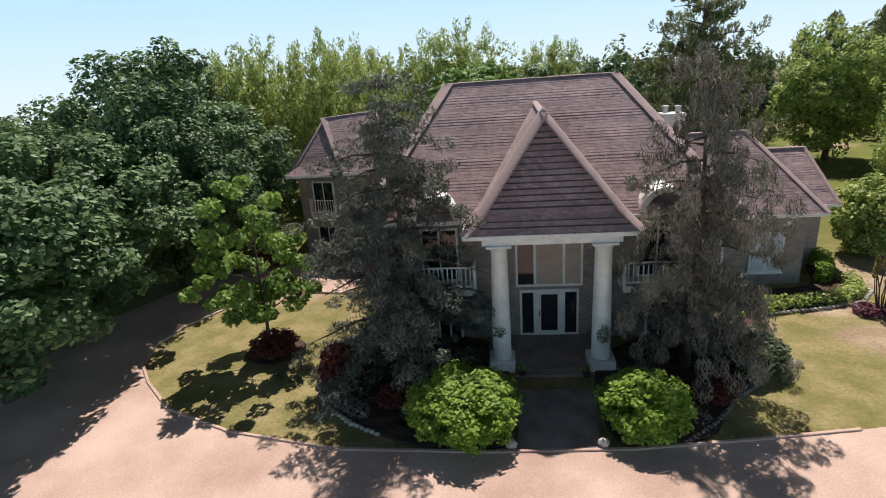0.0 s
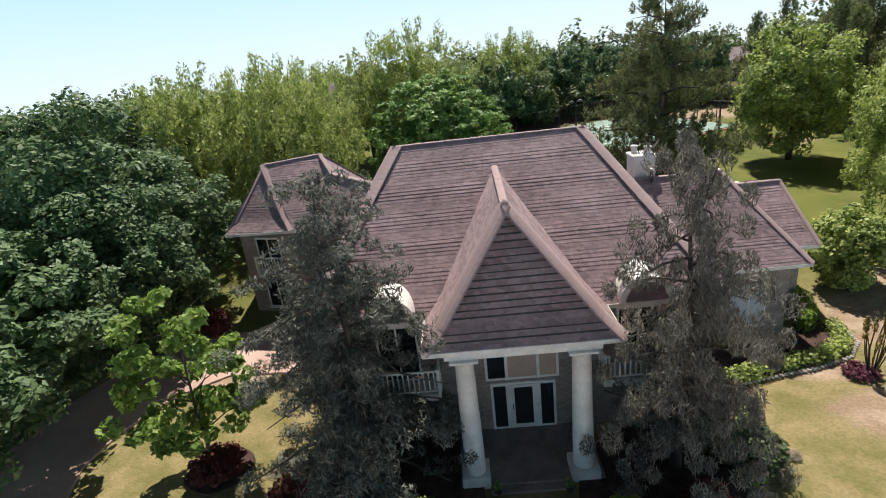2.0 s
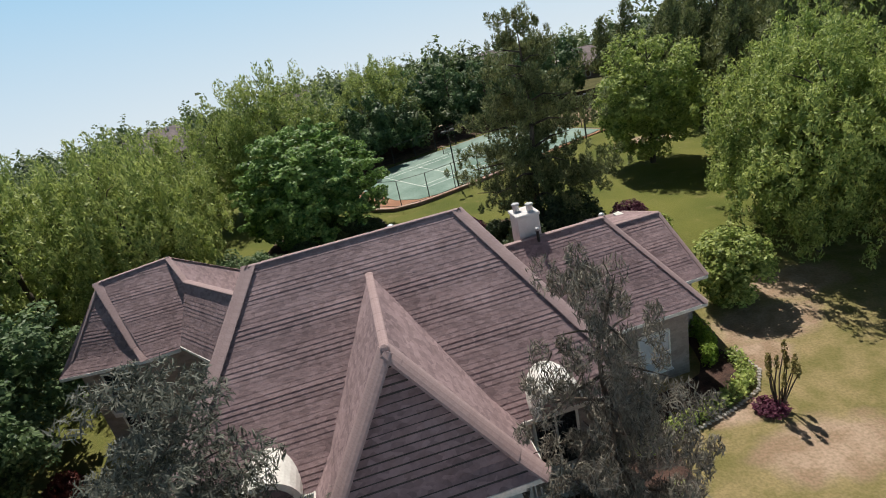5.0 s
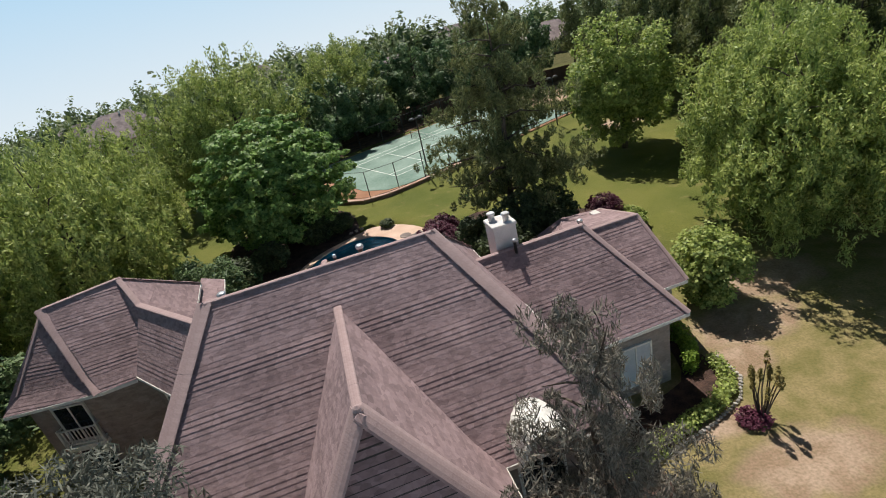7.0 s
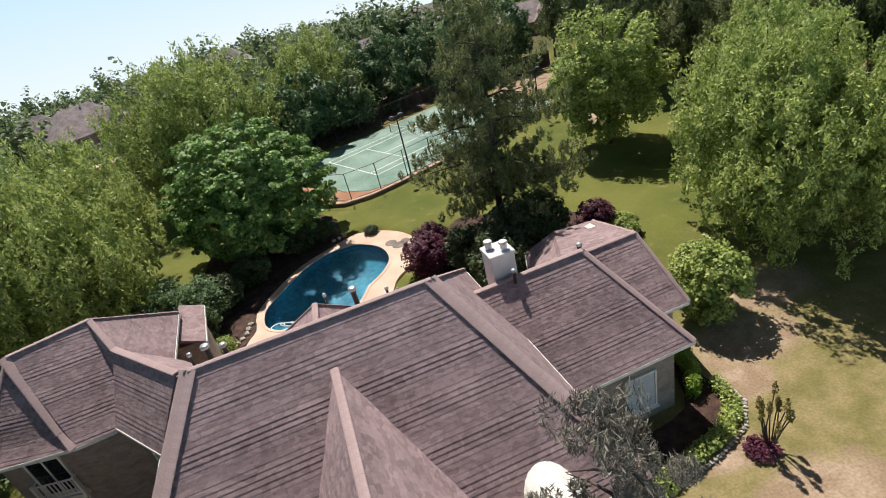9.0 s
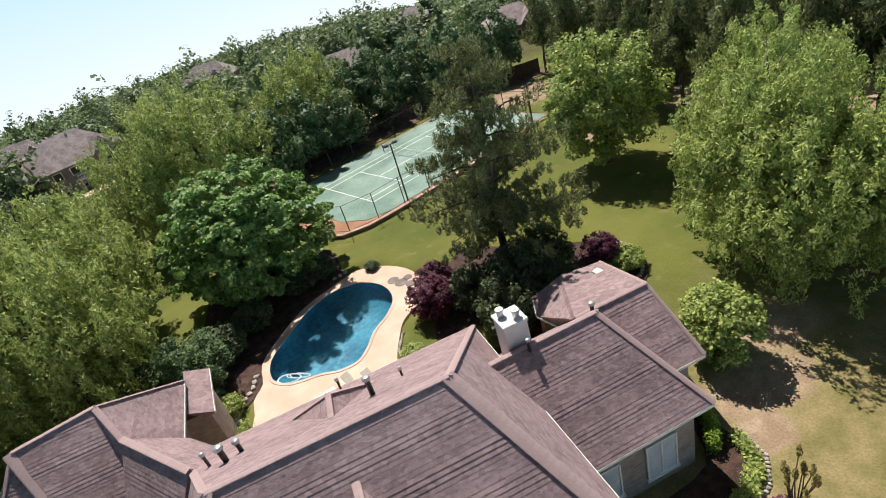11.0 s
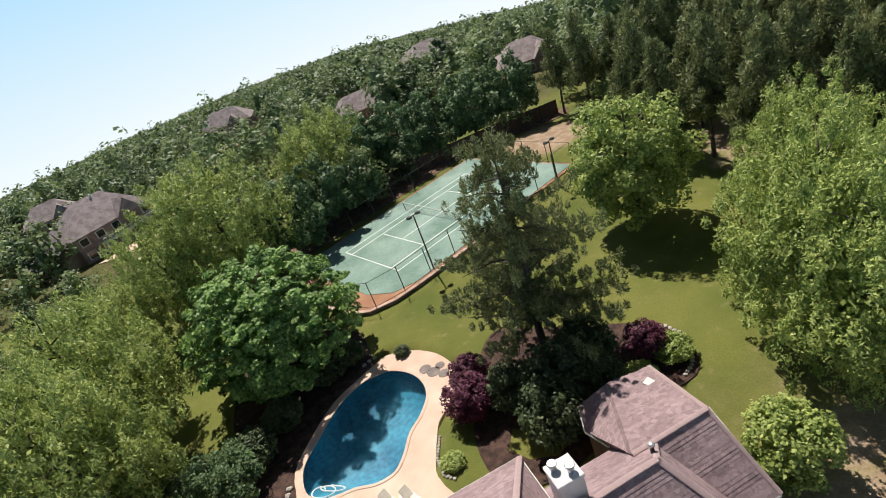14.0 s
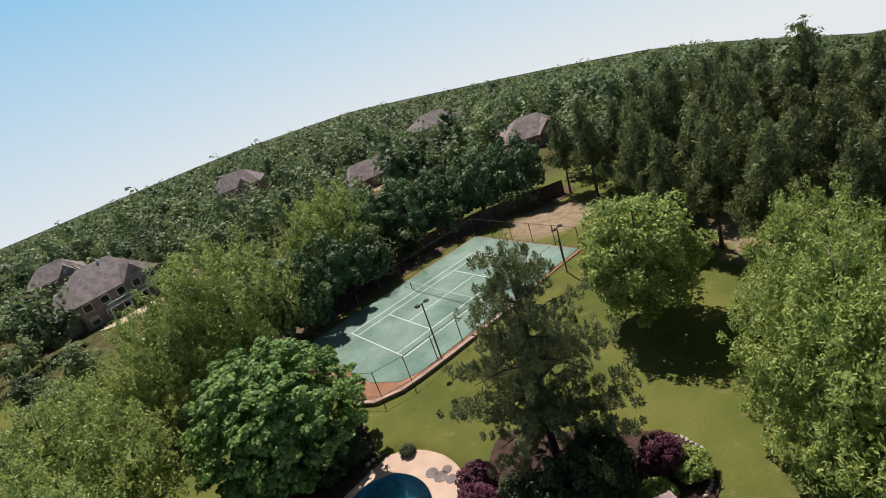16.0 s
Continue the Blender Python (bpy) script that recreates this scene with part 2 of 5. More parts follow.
L_YOUNG = foliage("young_tree_leaves", (0.1, 0.185, 0.03), (0.34, 0.46, 0.11), 0.42)
L_TUFT = foliage("olive_tuft_leaves", (0.16, 0.13, 0.04), (0.42, 0.35, 0.12), 0.3)
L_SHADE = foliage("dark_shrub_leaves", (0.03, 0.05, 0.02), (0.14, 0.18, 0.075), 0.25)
L_CEDAR = foliage("weeping_cedar_needles", (0.065, 0.058, 0.046), (0.31, 0.28, 0.225), 0.12, 0.7)
L_BLUECEDAR = foliage("blue_cedar_needles", (0.04, 0.044, 0.032), (0.22, 0.225, 0.18), 0.12, 0.7)
L_PINE = foliage("pine_needles", (0.055, 0.075, 0.027), (0.3, 0.32, 0.13), 0.25, 0.6)
L_PURPLE = foliage("purple_leaves", (0.06, 0.01, 0.026), (0.18, 0.045, 0.085), 0.25)
L_RED = foliage("red_leaves", (0.07, 0.014, 0.014), (0.2, 0.06, 0.045), 0.25)
L_FAR = foliage("far_leaves", (0.02, 0.045, 0.018), (0.25, 0.31, 0.125), 0.3, 0.55, 0.1, 0.18)

# ---- building helpers ----


def mesh_ob(name, verts, faces, material, parent=None, label="", smooth=False):
    me = bpy.data.meshes.new(name)
    me.from_pydata([tuple(v) for v in verts], [], [tuple(f) for f in faces])
    me.materials.append(material)
    me.update()
    if smooth:
        me.shade_smooth()
    ob = new(name, me)
    ob.parent = parent
    if label:
        tagged(ob, label)
    return ob


def part(name, bm, material, parent=None, label="", smooth=False):
    me = bpy.data.meshes.new(name)
    bmesh.ops.recalc_face_normals(bm, faces=bm.faces)
    bm.to_mesh(me)
    bm.free()
    me.materials.append(material)
    if smooth:
        me.shade_smooth()
    ob = new(name, me)
    ob.parent = parent
    if label:
        tagged(ob, label)
    return ob


def empty(name, at=(0, 0, 0), turn=0.0):
    ob = new(name)
    ob.matrix_world = pose(*at, 0, 0, turn)
    return ob


def add_box(bm, x0, x1, y0, y1, z0, z1, bevel=0.0, m=None):
    r = bmesh.ops.create_cube(bm, size=1)
    bmesh.ops.scale(bm, vec=(x1 - x0, y1 - y0, z1 - z0), verts=r["verts"])
    bmesh.ops.translate(bm, vec=((x0 + x1) / 2, (y0 + y1) / 2, (z0 + z1) / 2), verts=r["verts"])
    if m is not None:
        bmesh.ops.transform(bm, matrix=m, verts=r["verts"])
    if bevel:
        edges = list({e for v in r["verts"] for e in v.link_edges})
        bmesh.ops.bevel(bm, geom=edges, offset=bevel, segments=1, affect="EDGES")
    return bm


def box(name, x0, x1, y0, y1, z0, z1, material, parent=None, bevel=0.01, label="", m=None):
    return part(name, add_box(bmesh.new(), x0, x1, y0, y1, z0, z1, bevel, m), material, parent, label)


def beam(bm, a, b, r0, r1=None, sides=8, flat=None):
    """A tapered round bar from a to b."""
    a, b = Vector(a), Vector(b)
    d = b - a
    r1 = r0 if r1 is None else r1
    got = bmesh.ops.create_cone(bm, cap_ends=True, segments=sides, radius1=r0, radius2=r1, depth=d.length)
    bmesh.ops.transform(bm, matrix=Matrix.Translation((a + b) / 2) @ d.to_track_quat("Z", "Y").to_matrix().to_4x4(), verts=got["verts"])
    return bm


def bar(name, a, b, r, material, parent, sides=8, r1=None, label=""):
    return part(name, beam(bmesh.new(), a, b, r, r1, sides), material, parent, label, smooth=sides > 6)


def lathe(bm, profile, at=(0, 0, 0), sides=24):
    """A turned shape from rows of (radius, height)."""
    rings = []
    for r, z in profile:
        rings.append([bm.verts.new((at[0] + r * math.cos(2 * math.pi * k / sides), at[1] + r * math.sin(2 * math.pi * k / sides), at[2] + z)) for k in range(sides)])
    for a, b in zip(rings, rings[1:]):
        for k in range(sides):
            bm.faces.new((a[k], a[(k + 1) % sides], b[(k + 1) % sides], b[k]))
    bm.faces.new(rings[0][::-1])
    bm.faces.new(rings[-1])
    return bm


def smooth_loop(points, steps=6):
    """A closed round curve through plan points."""
    n, out = len(points), []
    for i in range(n):
        p0, p1, p2, p3 = (np.array(points[(i + k - 1) % n], float) for k in range(4))
        for s in range(steps):
            t = s / steps
            out.append(tuple(0.5 * (2 * p1 + (p2 - p0) * t + (2 * p0 - 5 * p1 + 4 * p2 - p3) * t * t + (3 * p1 - p0 - 3 * p2 + p3) * t**3)))
    return out


def ground_z(x, y):
    """Height of the land: level round the house, a little higher in the garden behind, falling away beyond the woods."""
    z = 0.7 * min(1, max(0, (y - 13) / 8)) ** 2 * (3 - 2 * min(1, max(0, (y - 13) / 8)))
    dx, dy = x - 4, y - 0.5
    r = math.hypot(dx, dy)
    if r > 90:
        az = math.degrees(math.atan2(dx, dy))
        fall = np.interp(az, (-60, -24, -3, 9, 20, 41, 56, 90), (5.1, 4.65, 3.85, 3.9, 5.0, 6.9, 9.8, 9.8))
        low = 28.3 - r * math.tan(radians(float(fall))) - 12.0
        low = min(low, z) - 3.6 * min(1, (r - 90) / 50)
        if low < z:
            k = min(1, (r - 90) / 60)
            z = z + (low - z) * k
    return z


def sheet(name, loop, lift, material, label, category, thick=0.12, kind="structure", follow=False):
    """A flat slab with a free outline, lying on the ground."""
    bm = bmesh.new()
    top = [bm.verts.new((x, y, ground_z(x, y) + lift if follow else lift)) for x, y in loop]
    low = [bm.verts.new((v.co.x, v.co.y, v.co.z - thick)) for v in top]
    face = bm.faces.new(top)
    for i in range(len(top)):
        j = (i + 1) % len(top)
        bm.faces.new((top[i], low[i], low[j], top[j]))
    bmesh.ops.triangulate(bm, faces=[face])
    return tagged(part(name, bm, material), label, category, kind=kind)

# ---- land ----
POOL = smooth_loop([(2.1, 33.9), (3.2, 33.6), (4.4, 32.3), (4.95, 30.7), (4.8, 29.0), (3.8, 27.5), (2.6, 26.4), (1.75, 25.0), (0.8, 24.0), (-0.5, 23.9), (-1.8, 24.4), (-3.0, 24.6), (-4.1, 25.0), (-5.0, 26.2), (-4.9, 28.3), (-3.6, 30.2), (-1.5, 32.7), (0.6, 33.9)], 4)
WATER_Z = 0.62


def in_loop(x, y, loop):
    inside = False
    for (x0, y0), (x1, y1) in zip(loop, loop[1:] + loop[:1]):
        if (y0 > y) != (y1 > y) and x < (x1 - x0) * (y - y0) / (y1 - y0) + x0:
            inside = not inside
    return inside


def land():
    def axis(lo, hi):
        fine = list(np.arange(lo, hi + 0.1, 1.25))
        grow, step, up, down = 3.0, 3.0, [], []
        while grow < 4200:
            up.append(hi + grow)
            down.append(lo - grow)
            step *= 1.22
            grow += step
        return np.array(down[::-1] + fine + up)
    xs, ys = axis(-40, 50), axis(-30, 80)
    wide = [(x + 1.5 * (x - 0.2) / max(0.1, math.hypot(x - 0.2, y - 28.9)), y + 1.5 * (y - 28.9) / max(0.1, math.hypot(x - 0.2, y - 28.9))) for x, y in POOL]
    verts, faces = [], []
    for y in ys:
        for x in xs:
            z = ground_z(x, y) + 0.05 * noise.noise((x * 0.15, y * 0.15, 0)) - 0.03
            if -9 < x < 9 and 20 < y < 38 and in_loop(x, y, wide):
                z = -2.3
            verts.append((x, y, z))
    n = len(xs)
    for j in range(len(ys) - 1):
        for i in range(n - 1):
            a = j * n + i
            faces.append((a, a + 1, a + n + 1, a + n))
    ob = mesh_ob("ground", verts, faces, M_LAWN, smooth=True)
    return tagged(ob, "patchy yellow-green lawn with worn brown spots", "lawn", kind="structure")


land()
# distance: pale sky low down, behind the last trees
def backdrop():
    m = bpy.data.materials.new("sky_haze")
    m.use_nodes = True
    n, l = m.node_tree.nodes, m.node_tree.links
    n.remove(n["Principled BSDF"])
    em, tc, sep, rg, mix = (n.new(k) for k in ("ShaderNodeEmission", "ShaderNodeTexCoord", "ShaderNodeSeparateXYZ", "ShaderNodeMapRange", "ShaderNodeMix"))
    mix.data_type = "RGBA"
    l.new(tc.outputs["Object"], sep.inputs[0])
    rg.inputs["From Min"].default_value, rg.inputs["From Max"].default_value = -450, 900
    l.new(sep.outputs["Z"], rg.inputs["Value"])
    l.new(rg.outputs[0], mix.inputs["Factor"])
    mix.inputs["A"].default_value, mix.inputs["B"].default_value = rgb((0.93, 0.98, 1.0)), rgb((0.38, 0.71, 1.0))
    l.new(mix.outputs["Result"], em.inputs["Color"])
    em.inputs["Strength"].default_value = 1.0
    l.new(em.outputs[0], n["Material Output"].inputs["Surface"])
    verts, faces = [], []
    for k in range(96):
        a = 2 * math.pi * k / 96
        verts += [(4100 * math.sin(a), 4100 * math.cos(a), -1100), (4100 * math.sin(a), 4100 * math.cos(a), 1700)]
        b = 2 * ((k + 1) % 96)
        faces.append((2 * k, b, b + 1, 2 * k + 1))
    tagged(mesh_ob("backdrop", verts, faces, m), "pale hazy blue sky over the distance", "sky", kind="structure")


backdrop()

DRIVE_INNER = [(9.0, -3.6), (5.8, -4.1), (2.0, -4.6), (-2.5, -4.8), (-7.4, -4.73), (-11.5, -3.9), (-14.6, -2.6), (-16.6, -0.8), (-17.8, 0.6), (-18.3, 2.4), (-17.9, 4.4), (-16.5, 6.9), (-14.4, 8.3), (-11.8, 8.2), (-10.2, 8.0)]
drive_loop = [(60, 2.5), (30, -0.2), (17, -2.2)] + DRIVE_INNER + [(-9.5, 12.9), (-12.5, 13.1), (-17.5, 12.6), (-21.0, 9.5), (-23, 5.0), (-23.3, 0.0), (-22.8, -6), (-20, -13), (-12, -20), (0, -24), (20, -20), (60, -12)]
sheet("driveway", drive_loop, 0.012, M_DRIVE, "pinkish washed-concrete drive curving round the front lawn", "driveway", 0.2)
# a thin kerb along the lawn's edge
def kerb():
    bm = bmesh.new()
    for (x0, y0), (x1, y1) in zip(DRIVE_INNER, DRIVE_INNER[1:]):
        d = Vector((x1 - x0, y1 - y0, 0))
        m = Matrix.Translation(((x0 + x1) / 2, (y0 + y1) / 2, 0.02)) @ d.to_track_quat("X", "Z").to_matrix().to_4x4()
        add_box(bm, -d.length / 2, d.length / 2, -0.06, 0.06, -0.1, 0.045, 0.015, m)
    tagged(part("kerb", bm, M_DRIVE), "low concrete edging between lawn and drive", "kerb", kind="structure")


kerb()
sheet("front_walk", [(-1.55, -4.75), (-1.45, -1.4), (1.35, -1.4), (0.95, -4.65)], 0.03, M_STONE, "shaded flagstone walk up to the porch steps", "path", 0.2)


def bed(name, pts, material, label, lift=0.05, steps=4):
    return sheet(name, smooth_loop(pts, steps), lift, material, label, "planting bed", 0.25, follow=True)


bed("mulch_bed", [(-9.3, -0.6), (-8.0, -2.6), (-5.5, -4.3), (-2.0, -4.5), (-1.7, -1.0), (-2.6, 2.3), (-8.0, 3.0)], M_MULCH, "dark mulch bed under the cedar beside the porch")
bed("mulch_bed", [(1.6, -4.3), (4.4, -4.0), (5.6, -2.4), (7.6, -0.2), (9.3, 2.6), (9.0, 4.7), (4.0, 2.6), (1.6, 0.0)], M_MULCH, "dark mulch bed in front of the porch")
bed("mulch_bed", [(8.6, 4.7), (11.0, 4.9), (13.6, 5.6), (15.0, 6.6), (15.2, 8.6), (14.6, 10.5), (13.2, 7.6), (9.0, 6.9)], M_MULCH, "mulched bed along the brick side wing")
bed("mulch_bed", [(-13.4, 1.3), (-12.0, 0.4), (-10.8, 1.2), (-11.0, 2.4), (-12.4, 2.9)], M_MULCH, "round mulch ring under the young tree", 0.06)
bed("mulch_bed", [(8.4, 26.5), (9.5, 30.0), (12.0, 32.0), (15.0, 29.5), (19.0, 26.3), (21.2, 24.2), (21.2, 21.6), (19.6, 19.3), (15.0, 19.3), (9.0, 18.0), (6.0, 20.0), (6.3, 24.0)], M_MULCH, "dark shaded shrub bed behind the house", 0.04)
# this dark mulch outline also stands in for the maple's black shade by the pool
bed("mulch_bed", [(-8.0, 24.0), (-6.4, 24.9), (-5.35, 26.1), (-5.25, 28.25), (-3.95, 30.4), (-1.65, 33.1), (0.65, 34.35), (2.2, 36.2), (1.0, 43.0), (-8.0, 44.0), (-9.8, 37.0), (-8.6, 28.5)], M_MULCH, "dark mulch sheet with the maple's shade in its colour", 0.03)


def pool():
    deck = [(2.2, 35.3), (3.3, 35.7), (5.3, 34.8), (6.9, 32.9), (7.5, 30.7), (7.2, 28.9), (6.2, 27.4), (4.8, 26.3), (4.1, 25.1), (3.1, 22.6), (3.2, 21.2), (3.6, 17.4), (-6.3, 17.4), (-6.25, 23.4), (-6.2, 24.9), (-5.55, 26.1), (-5.45, 28.3), (-4.15, 30.5), (-1.8, 33.25), (0.55, 34.55)]
    outer = smooth_loop(deck, 3)
    bm = bmesh.new()
    edges = []
    for loop in (outer, POOL):
        vs = [bm.verts.new((x, y, 0.78)) for x, y in loop]
        edges += [bm.edges.new((a, b)) for a, b in zip(vs, vs[1:] + vs[:1])]
    bmesh.ops.triangle_fill(bm, use_beauty=True, edges=edges)
    got = bmesh.ops.extrude_face_region(bm, geom=list(bm.faces))
    bmesh.ops.translate(bm, vec=(0, 0, -0.5), verts=[g for g in got["geom"] if isinstance(g, bmesh.types.BMVert)])
    tagged(part("pool_deck", bm, M_DECK), "sunlit tan concrete deck round the pool", "pool deck", kind="structure")
    basin = empty("swimming_pool", (0, 0, 0))
    tagged(basin, "kidney-shaped swimming pool with deep blue water", "pool")
    cx, cy = 0.0, 28.9
    verts, faces = [], []
    n = len(POOL)
    for s, z in ((1.0, 0.74), (0.995, -0.2), (0.96, -0.75), (0.6, -1.6), (0.0, -1.9)):
        for x, y in POOL:
            verts.append((cx + (x - cx) * s, cy + (y - cy) * s, z))
    for k in range(4):
        for i in range(n):
            j = (i + 1) % n
            faces.append((k * n + i, k * n + j, (k + 1) * n + j, (k + 1) * n + i))
    mesh_ob("basin", verts, faces, M_LIT_PLASTER, basin, "blue plaster basin with sunlit and shaded patches in its colour", True)
    bm = bmesh.new()
    f = bm.faces.new([bm.verts.new((cx + (x - cx) * 0.998, cy + (y - cy) * 0.998, WATER_Z)) for x, y in POOL])
    bmesh.ops.triangulate(bm, faces=[f])
    w = part("water", bm, M_WATER, basin, "clear rippled water")
    w.visible_shadow = False
    rim = bmesh.new()
    for i in range(n):
        a, b = POOL[i], POOL[(i + 1) % n]
        d = Vector((b[0] - a[0], b[1] - a[1], 0))
        add_box(rim, -d.length / 2 - 0.02, d.length / 2 + 0.02, -0.12, 0.1, -0.03, 0.03, 0.012, Matrix.Translation(((a[0] + b[0]) / 2, (a[1] + b[1]) / 2, 0.79)) @ d.to_track_quat("X", "Z").to_matrix().to_4x4())
    part("coping", rim, M_DECK, basin, "pale rounded coping")


pool()

# ---- court ----
CV, CU, CC = Vector((0.932, 0.364, 0)), Vector((0.364, -0.932, 0)), Vector((17.3, 57.8, 0))


def along(v):
    return CV * (-11.885 + (v + 11.885) * 0.88)


def court_xy(u, v):
    p = CC + CU * u + along(v)
    return (p.x, p.y)


def court():
    base = [court_xy(u, v) for u, v in ((9.8, -14.8), (8.9, -18.3), (6.3, -19.9), (-9.6, -20.0), (-9.6, 17.4), (9.8, 17.4))]
    sheet("court_margin", base, 0.82, M_CLAY, "red clay margin round the tennis court", "court edge", 0.5)
    play = [court_xy(u, v) for u, v in ((9.3, -12.4), (8.4, -15.2), (5.7, -16.9), (-9.2, -17.4), (-9.2, 17.0), (9.3, 17.0))]
    sheet("tennis_court", play, 0.86, M_COURT, "worn green tennis court with white lines", "tennis court", 0.1)
    w = 0.06
    lines = [(-5.485, 5.485, -11.885, -11.885), (-5.485, 5.485, 11.885, 11.885), (-4.115, 4.115, -6.4, -6.4), (-4.115, 4.115, 6.4, 6.4)]
    ups = [(-5.485, -11.885, 11.885), (5.485, -11.885, 11.885), (-4.115, -11.885, 11.885), (4.115, -11.885, 11.885), (0, -6.4, 6.4)]
    bm = bmesh.new()
    def strip(u0, u1, v0, v1):
        bm.faces.new([bm.verts.new((*court_xy(u, v), 0.866)) for u, v in ((u0, v0), (u1, v0), (u1, v1), (u0, v1))])
    for u0, u1, v0, v1 in lines:
        strip(u0 - w, u1 + w, v0 - w, v1 + w)
    for u, v0, v1 in ups:
        for a, b in ((v0, -6.4), (-6.4, 6.4), (6.4, v1)) if abs(u) > 1 else ((v0, v1),):
            strip(u - w, u + w, a + w, b - w)
    tagged(part("court_lines", bm, M_LINE), "white painted court lines", "court lines", kind="structure")
    # low wall round the near end
    wall = tagged(empty("retaining_wall", (0, 0, 0)), "low curved brick retaining wall with a pale cap", "wall")
    pts = [Vector((*court_xy(u, v), 0)) for u, v in ((10.2, 3), (10.2, -8), (10.1, -12.8), (9.8, -16.0), (8.7, -18.8), (6.4, -20.4), (1.0, -20.8), (-6.0, -20.8))]
    for a, b in zip(pts, pts[1:]):
        d = b - a
        m = Matrix.Translation((a + b) / 2) @ d.to_track_quat("X", "Z").to_matrix().to_4x4()
        box("wall_section", -d.length / 2 - 0.05, d.length / 2 + 0.05, -0.14, 0.14, 0.3, 0.93, M_FAR_WALL, wall, 0.01, "", m)
        box("cap", -d.length / 2 - 0.06, d.length / 2 + 0.06, -0.2, 0.2, 0.932, 1.02, M_DRIVE, wall, 0.015, "", m)
    net = tagged(empty("tennis_net", (*court_xy(0, 0), 0.86), 0), "dark tennis net sagging between two posts", "net")
    for u in (-6.4, 6.4):
        part("post", beam(bmesh.new(), CU * u, CU * u + Vector((0, 0, 1.07)), 0.045, sides=8), M_DARK, net)
    bm = bmesh.new()
    for k in range(33):
        u = -6.3 + 12.6 * k / 32
        h = 0.92 + 0.13 * (u / 6.3) ** 2
        beam(bm, CU * u + Vector((0, 0, 0.05)), CU * u + Vector((0, 0, h)), 0.008, sides=4)
    for h in (0.1, 0.3, 0.5, 0.7):
        beam(bm, CU * -6.3 + Vector((0, 0, h)), CU * 6.3 + Vector((0, 0, h)), 0.008, sides=4)
    part("mesh", bm, M_DARK, net)
    bm = bmesh.new()
    for s in (-1, 1):
        beam(bm, CU * 6.3 * s + Vector((0, 0, 1.05)), Vector((0, 0, 0.92)), 0.03, sides=6)
    part("band", bm, M_LINE, net, "white net band")
    # chain-link fence: posts, rail and thin wires
    fence = tagged(empty("court_fence", (*court_xy(0, 0), 0.84)), "black chain-link fence with dark posts round the court", "fence")
    route = [(9.5, 17.2), (9.5, -14.4), (8.7, -17.9), (6.1, -19.5), (-9.4, -19.6), (-9.4, 17.2), (9.5, 17.2)]
    for (u0, v0), (u1, v1) in zip(route, route[1:]):
        a, b = CU * u0 + along(v0) - along(0), CU * u1 + along(v1) - along(0)
        n = max(1, round((b - a).length / 3.6))
        for k in range(n):
            p = a.lerp(b, k / n)
            part("post", beam(bmesh.new(), p, p + Vector((0, 0, 2.9)), 0.05, sides=6), M_DARK, fence)
        for h in (0.1, 2.85):
            part("rail", beam(bmesh.new(), a + Vector((0, 0, h)), b + Vector((0, 0, h)), 0.025, sides=5), M_DARK, fence)
    for x, y, h in ((11.3, 45.4, 6.4), (29.2, 50.2, 5.7)):
        lamp = tagged(empty("court_lamp", (x, y, 0.7)), "tall dark pole with two floodlight heads beside the court", "lamp post", "court lamps")
        part("pole", beam(bmesh.new(), (0, 0, 0), (0, 0, h), 0.09, 0.06, 10), M_DARK, lamp)
        part("arm", beam(bmesh.new(), CV * -0.5 + Vector((0, 0, h - 0.05)), CV * 0.5 + Vector((0, 0, h - 0.05)), 0.04, sides=6), M_DARK, lamp)
        for s in (-0.55, 0.55):
            bm = bmesh.new()
            lathe(bm, ((0.05, 0.12), (0.2, 0.1), (0.3, 0.0), (0.3, -0.1), (0.2, -0.14)), sides=12)
            bmesh.ops.translate(bm, vec=CV * s + Vector((0, 0, h)), verts=bm.verts)
            part("floodlight", bm, M_DARK, lamp)


court()


def board_fence():
    """A dark board fence on posts behind the court."""
    f = tagged(empty("board_fence", (0, 0, 0)), "dark stained board fence shaded by trees behind the court", "fence")
    pts = [Vector((-3.0, 70.5, 0)), Vector((10.0, 73.2, 0)), Vector((21.0, 75.2, 0)), Vector((33.0, 75.0, 0)), Vector((44.0, 74.0, 0))]
    me = None
    for a, b in zip(pts, pts[1:]):
        d = b - a
        n = round(d.length / 0.32)
        q = d.to_track_quat("X", "Z").to_matrix().to_4x4()
        for k in range(n):
            if me is None:
                bm = add_box(bmesh.new(), -0.155, 0.155, -0.012, 0.012, 0.05, 2.3)
                me = bpy.data.meshes.new("board")
                bm.to_mesh(me)
                bm.free()
                me.materials.append(M_FENCE)
            p = a.lerp(b, (k + 0.5) / n)
            ob = new("board", me)
            ob.parent = f
            ob.matrix_local = Matrix.Translation((p.x, p.y, 0.65 + random.uniform(-0.02, 0.02))) @ q
        box("rail", -d.length / 2, d.length / 2, 0.013, 0.06, 1.6, 1.7, M_FENCE, f, 0.005, "", Matrix.Translation((a + b) / 2 + Vector((0, 0, 0.65))) @ q)


board_fence()
bed("leaf_litter", [(-4.0, 61.5), (4.0, 65.0), (13.0, 68.3), (22.0, 71.8), (29.0, 73.0), (43.0, 72.0), (44.5, 76.5), (21.0, 78.0), (8.0, 76.0), (-5.0, 73.0)], M_LITTER, "shaded reddish leaf litter behind the tennis court", 0.04)

# ---- house ----
house = tagged(empty("house", (0, 0, 0)), "large two-storey brick house with brown shingle roofs and columned porch", "house")


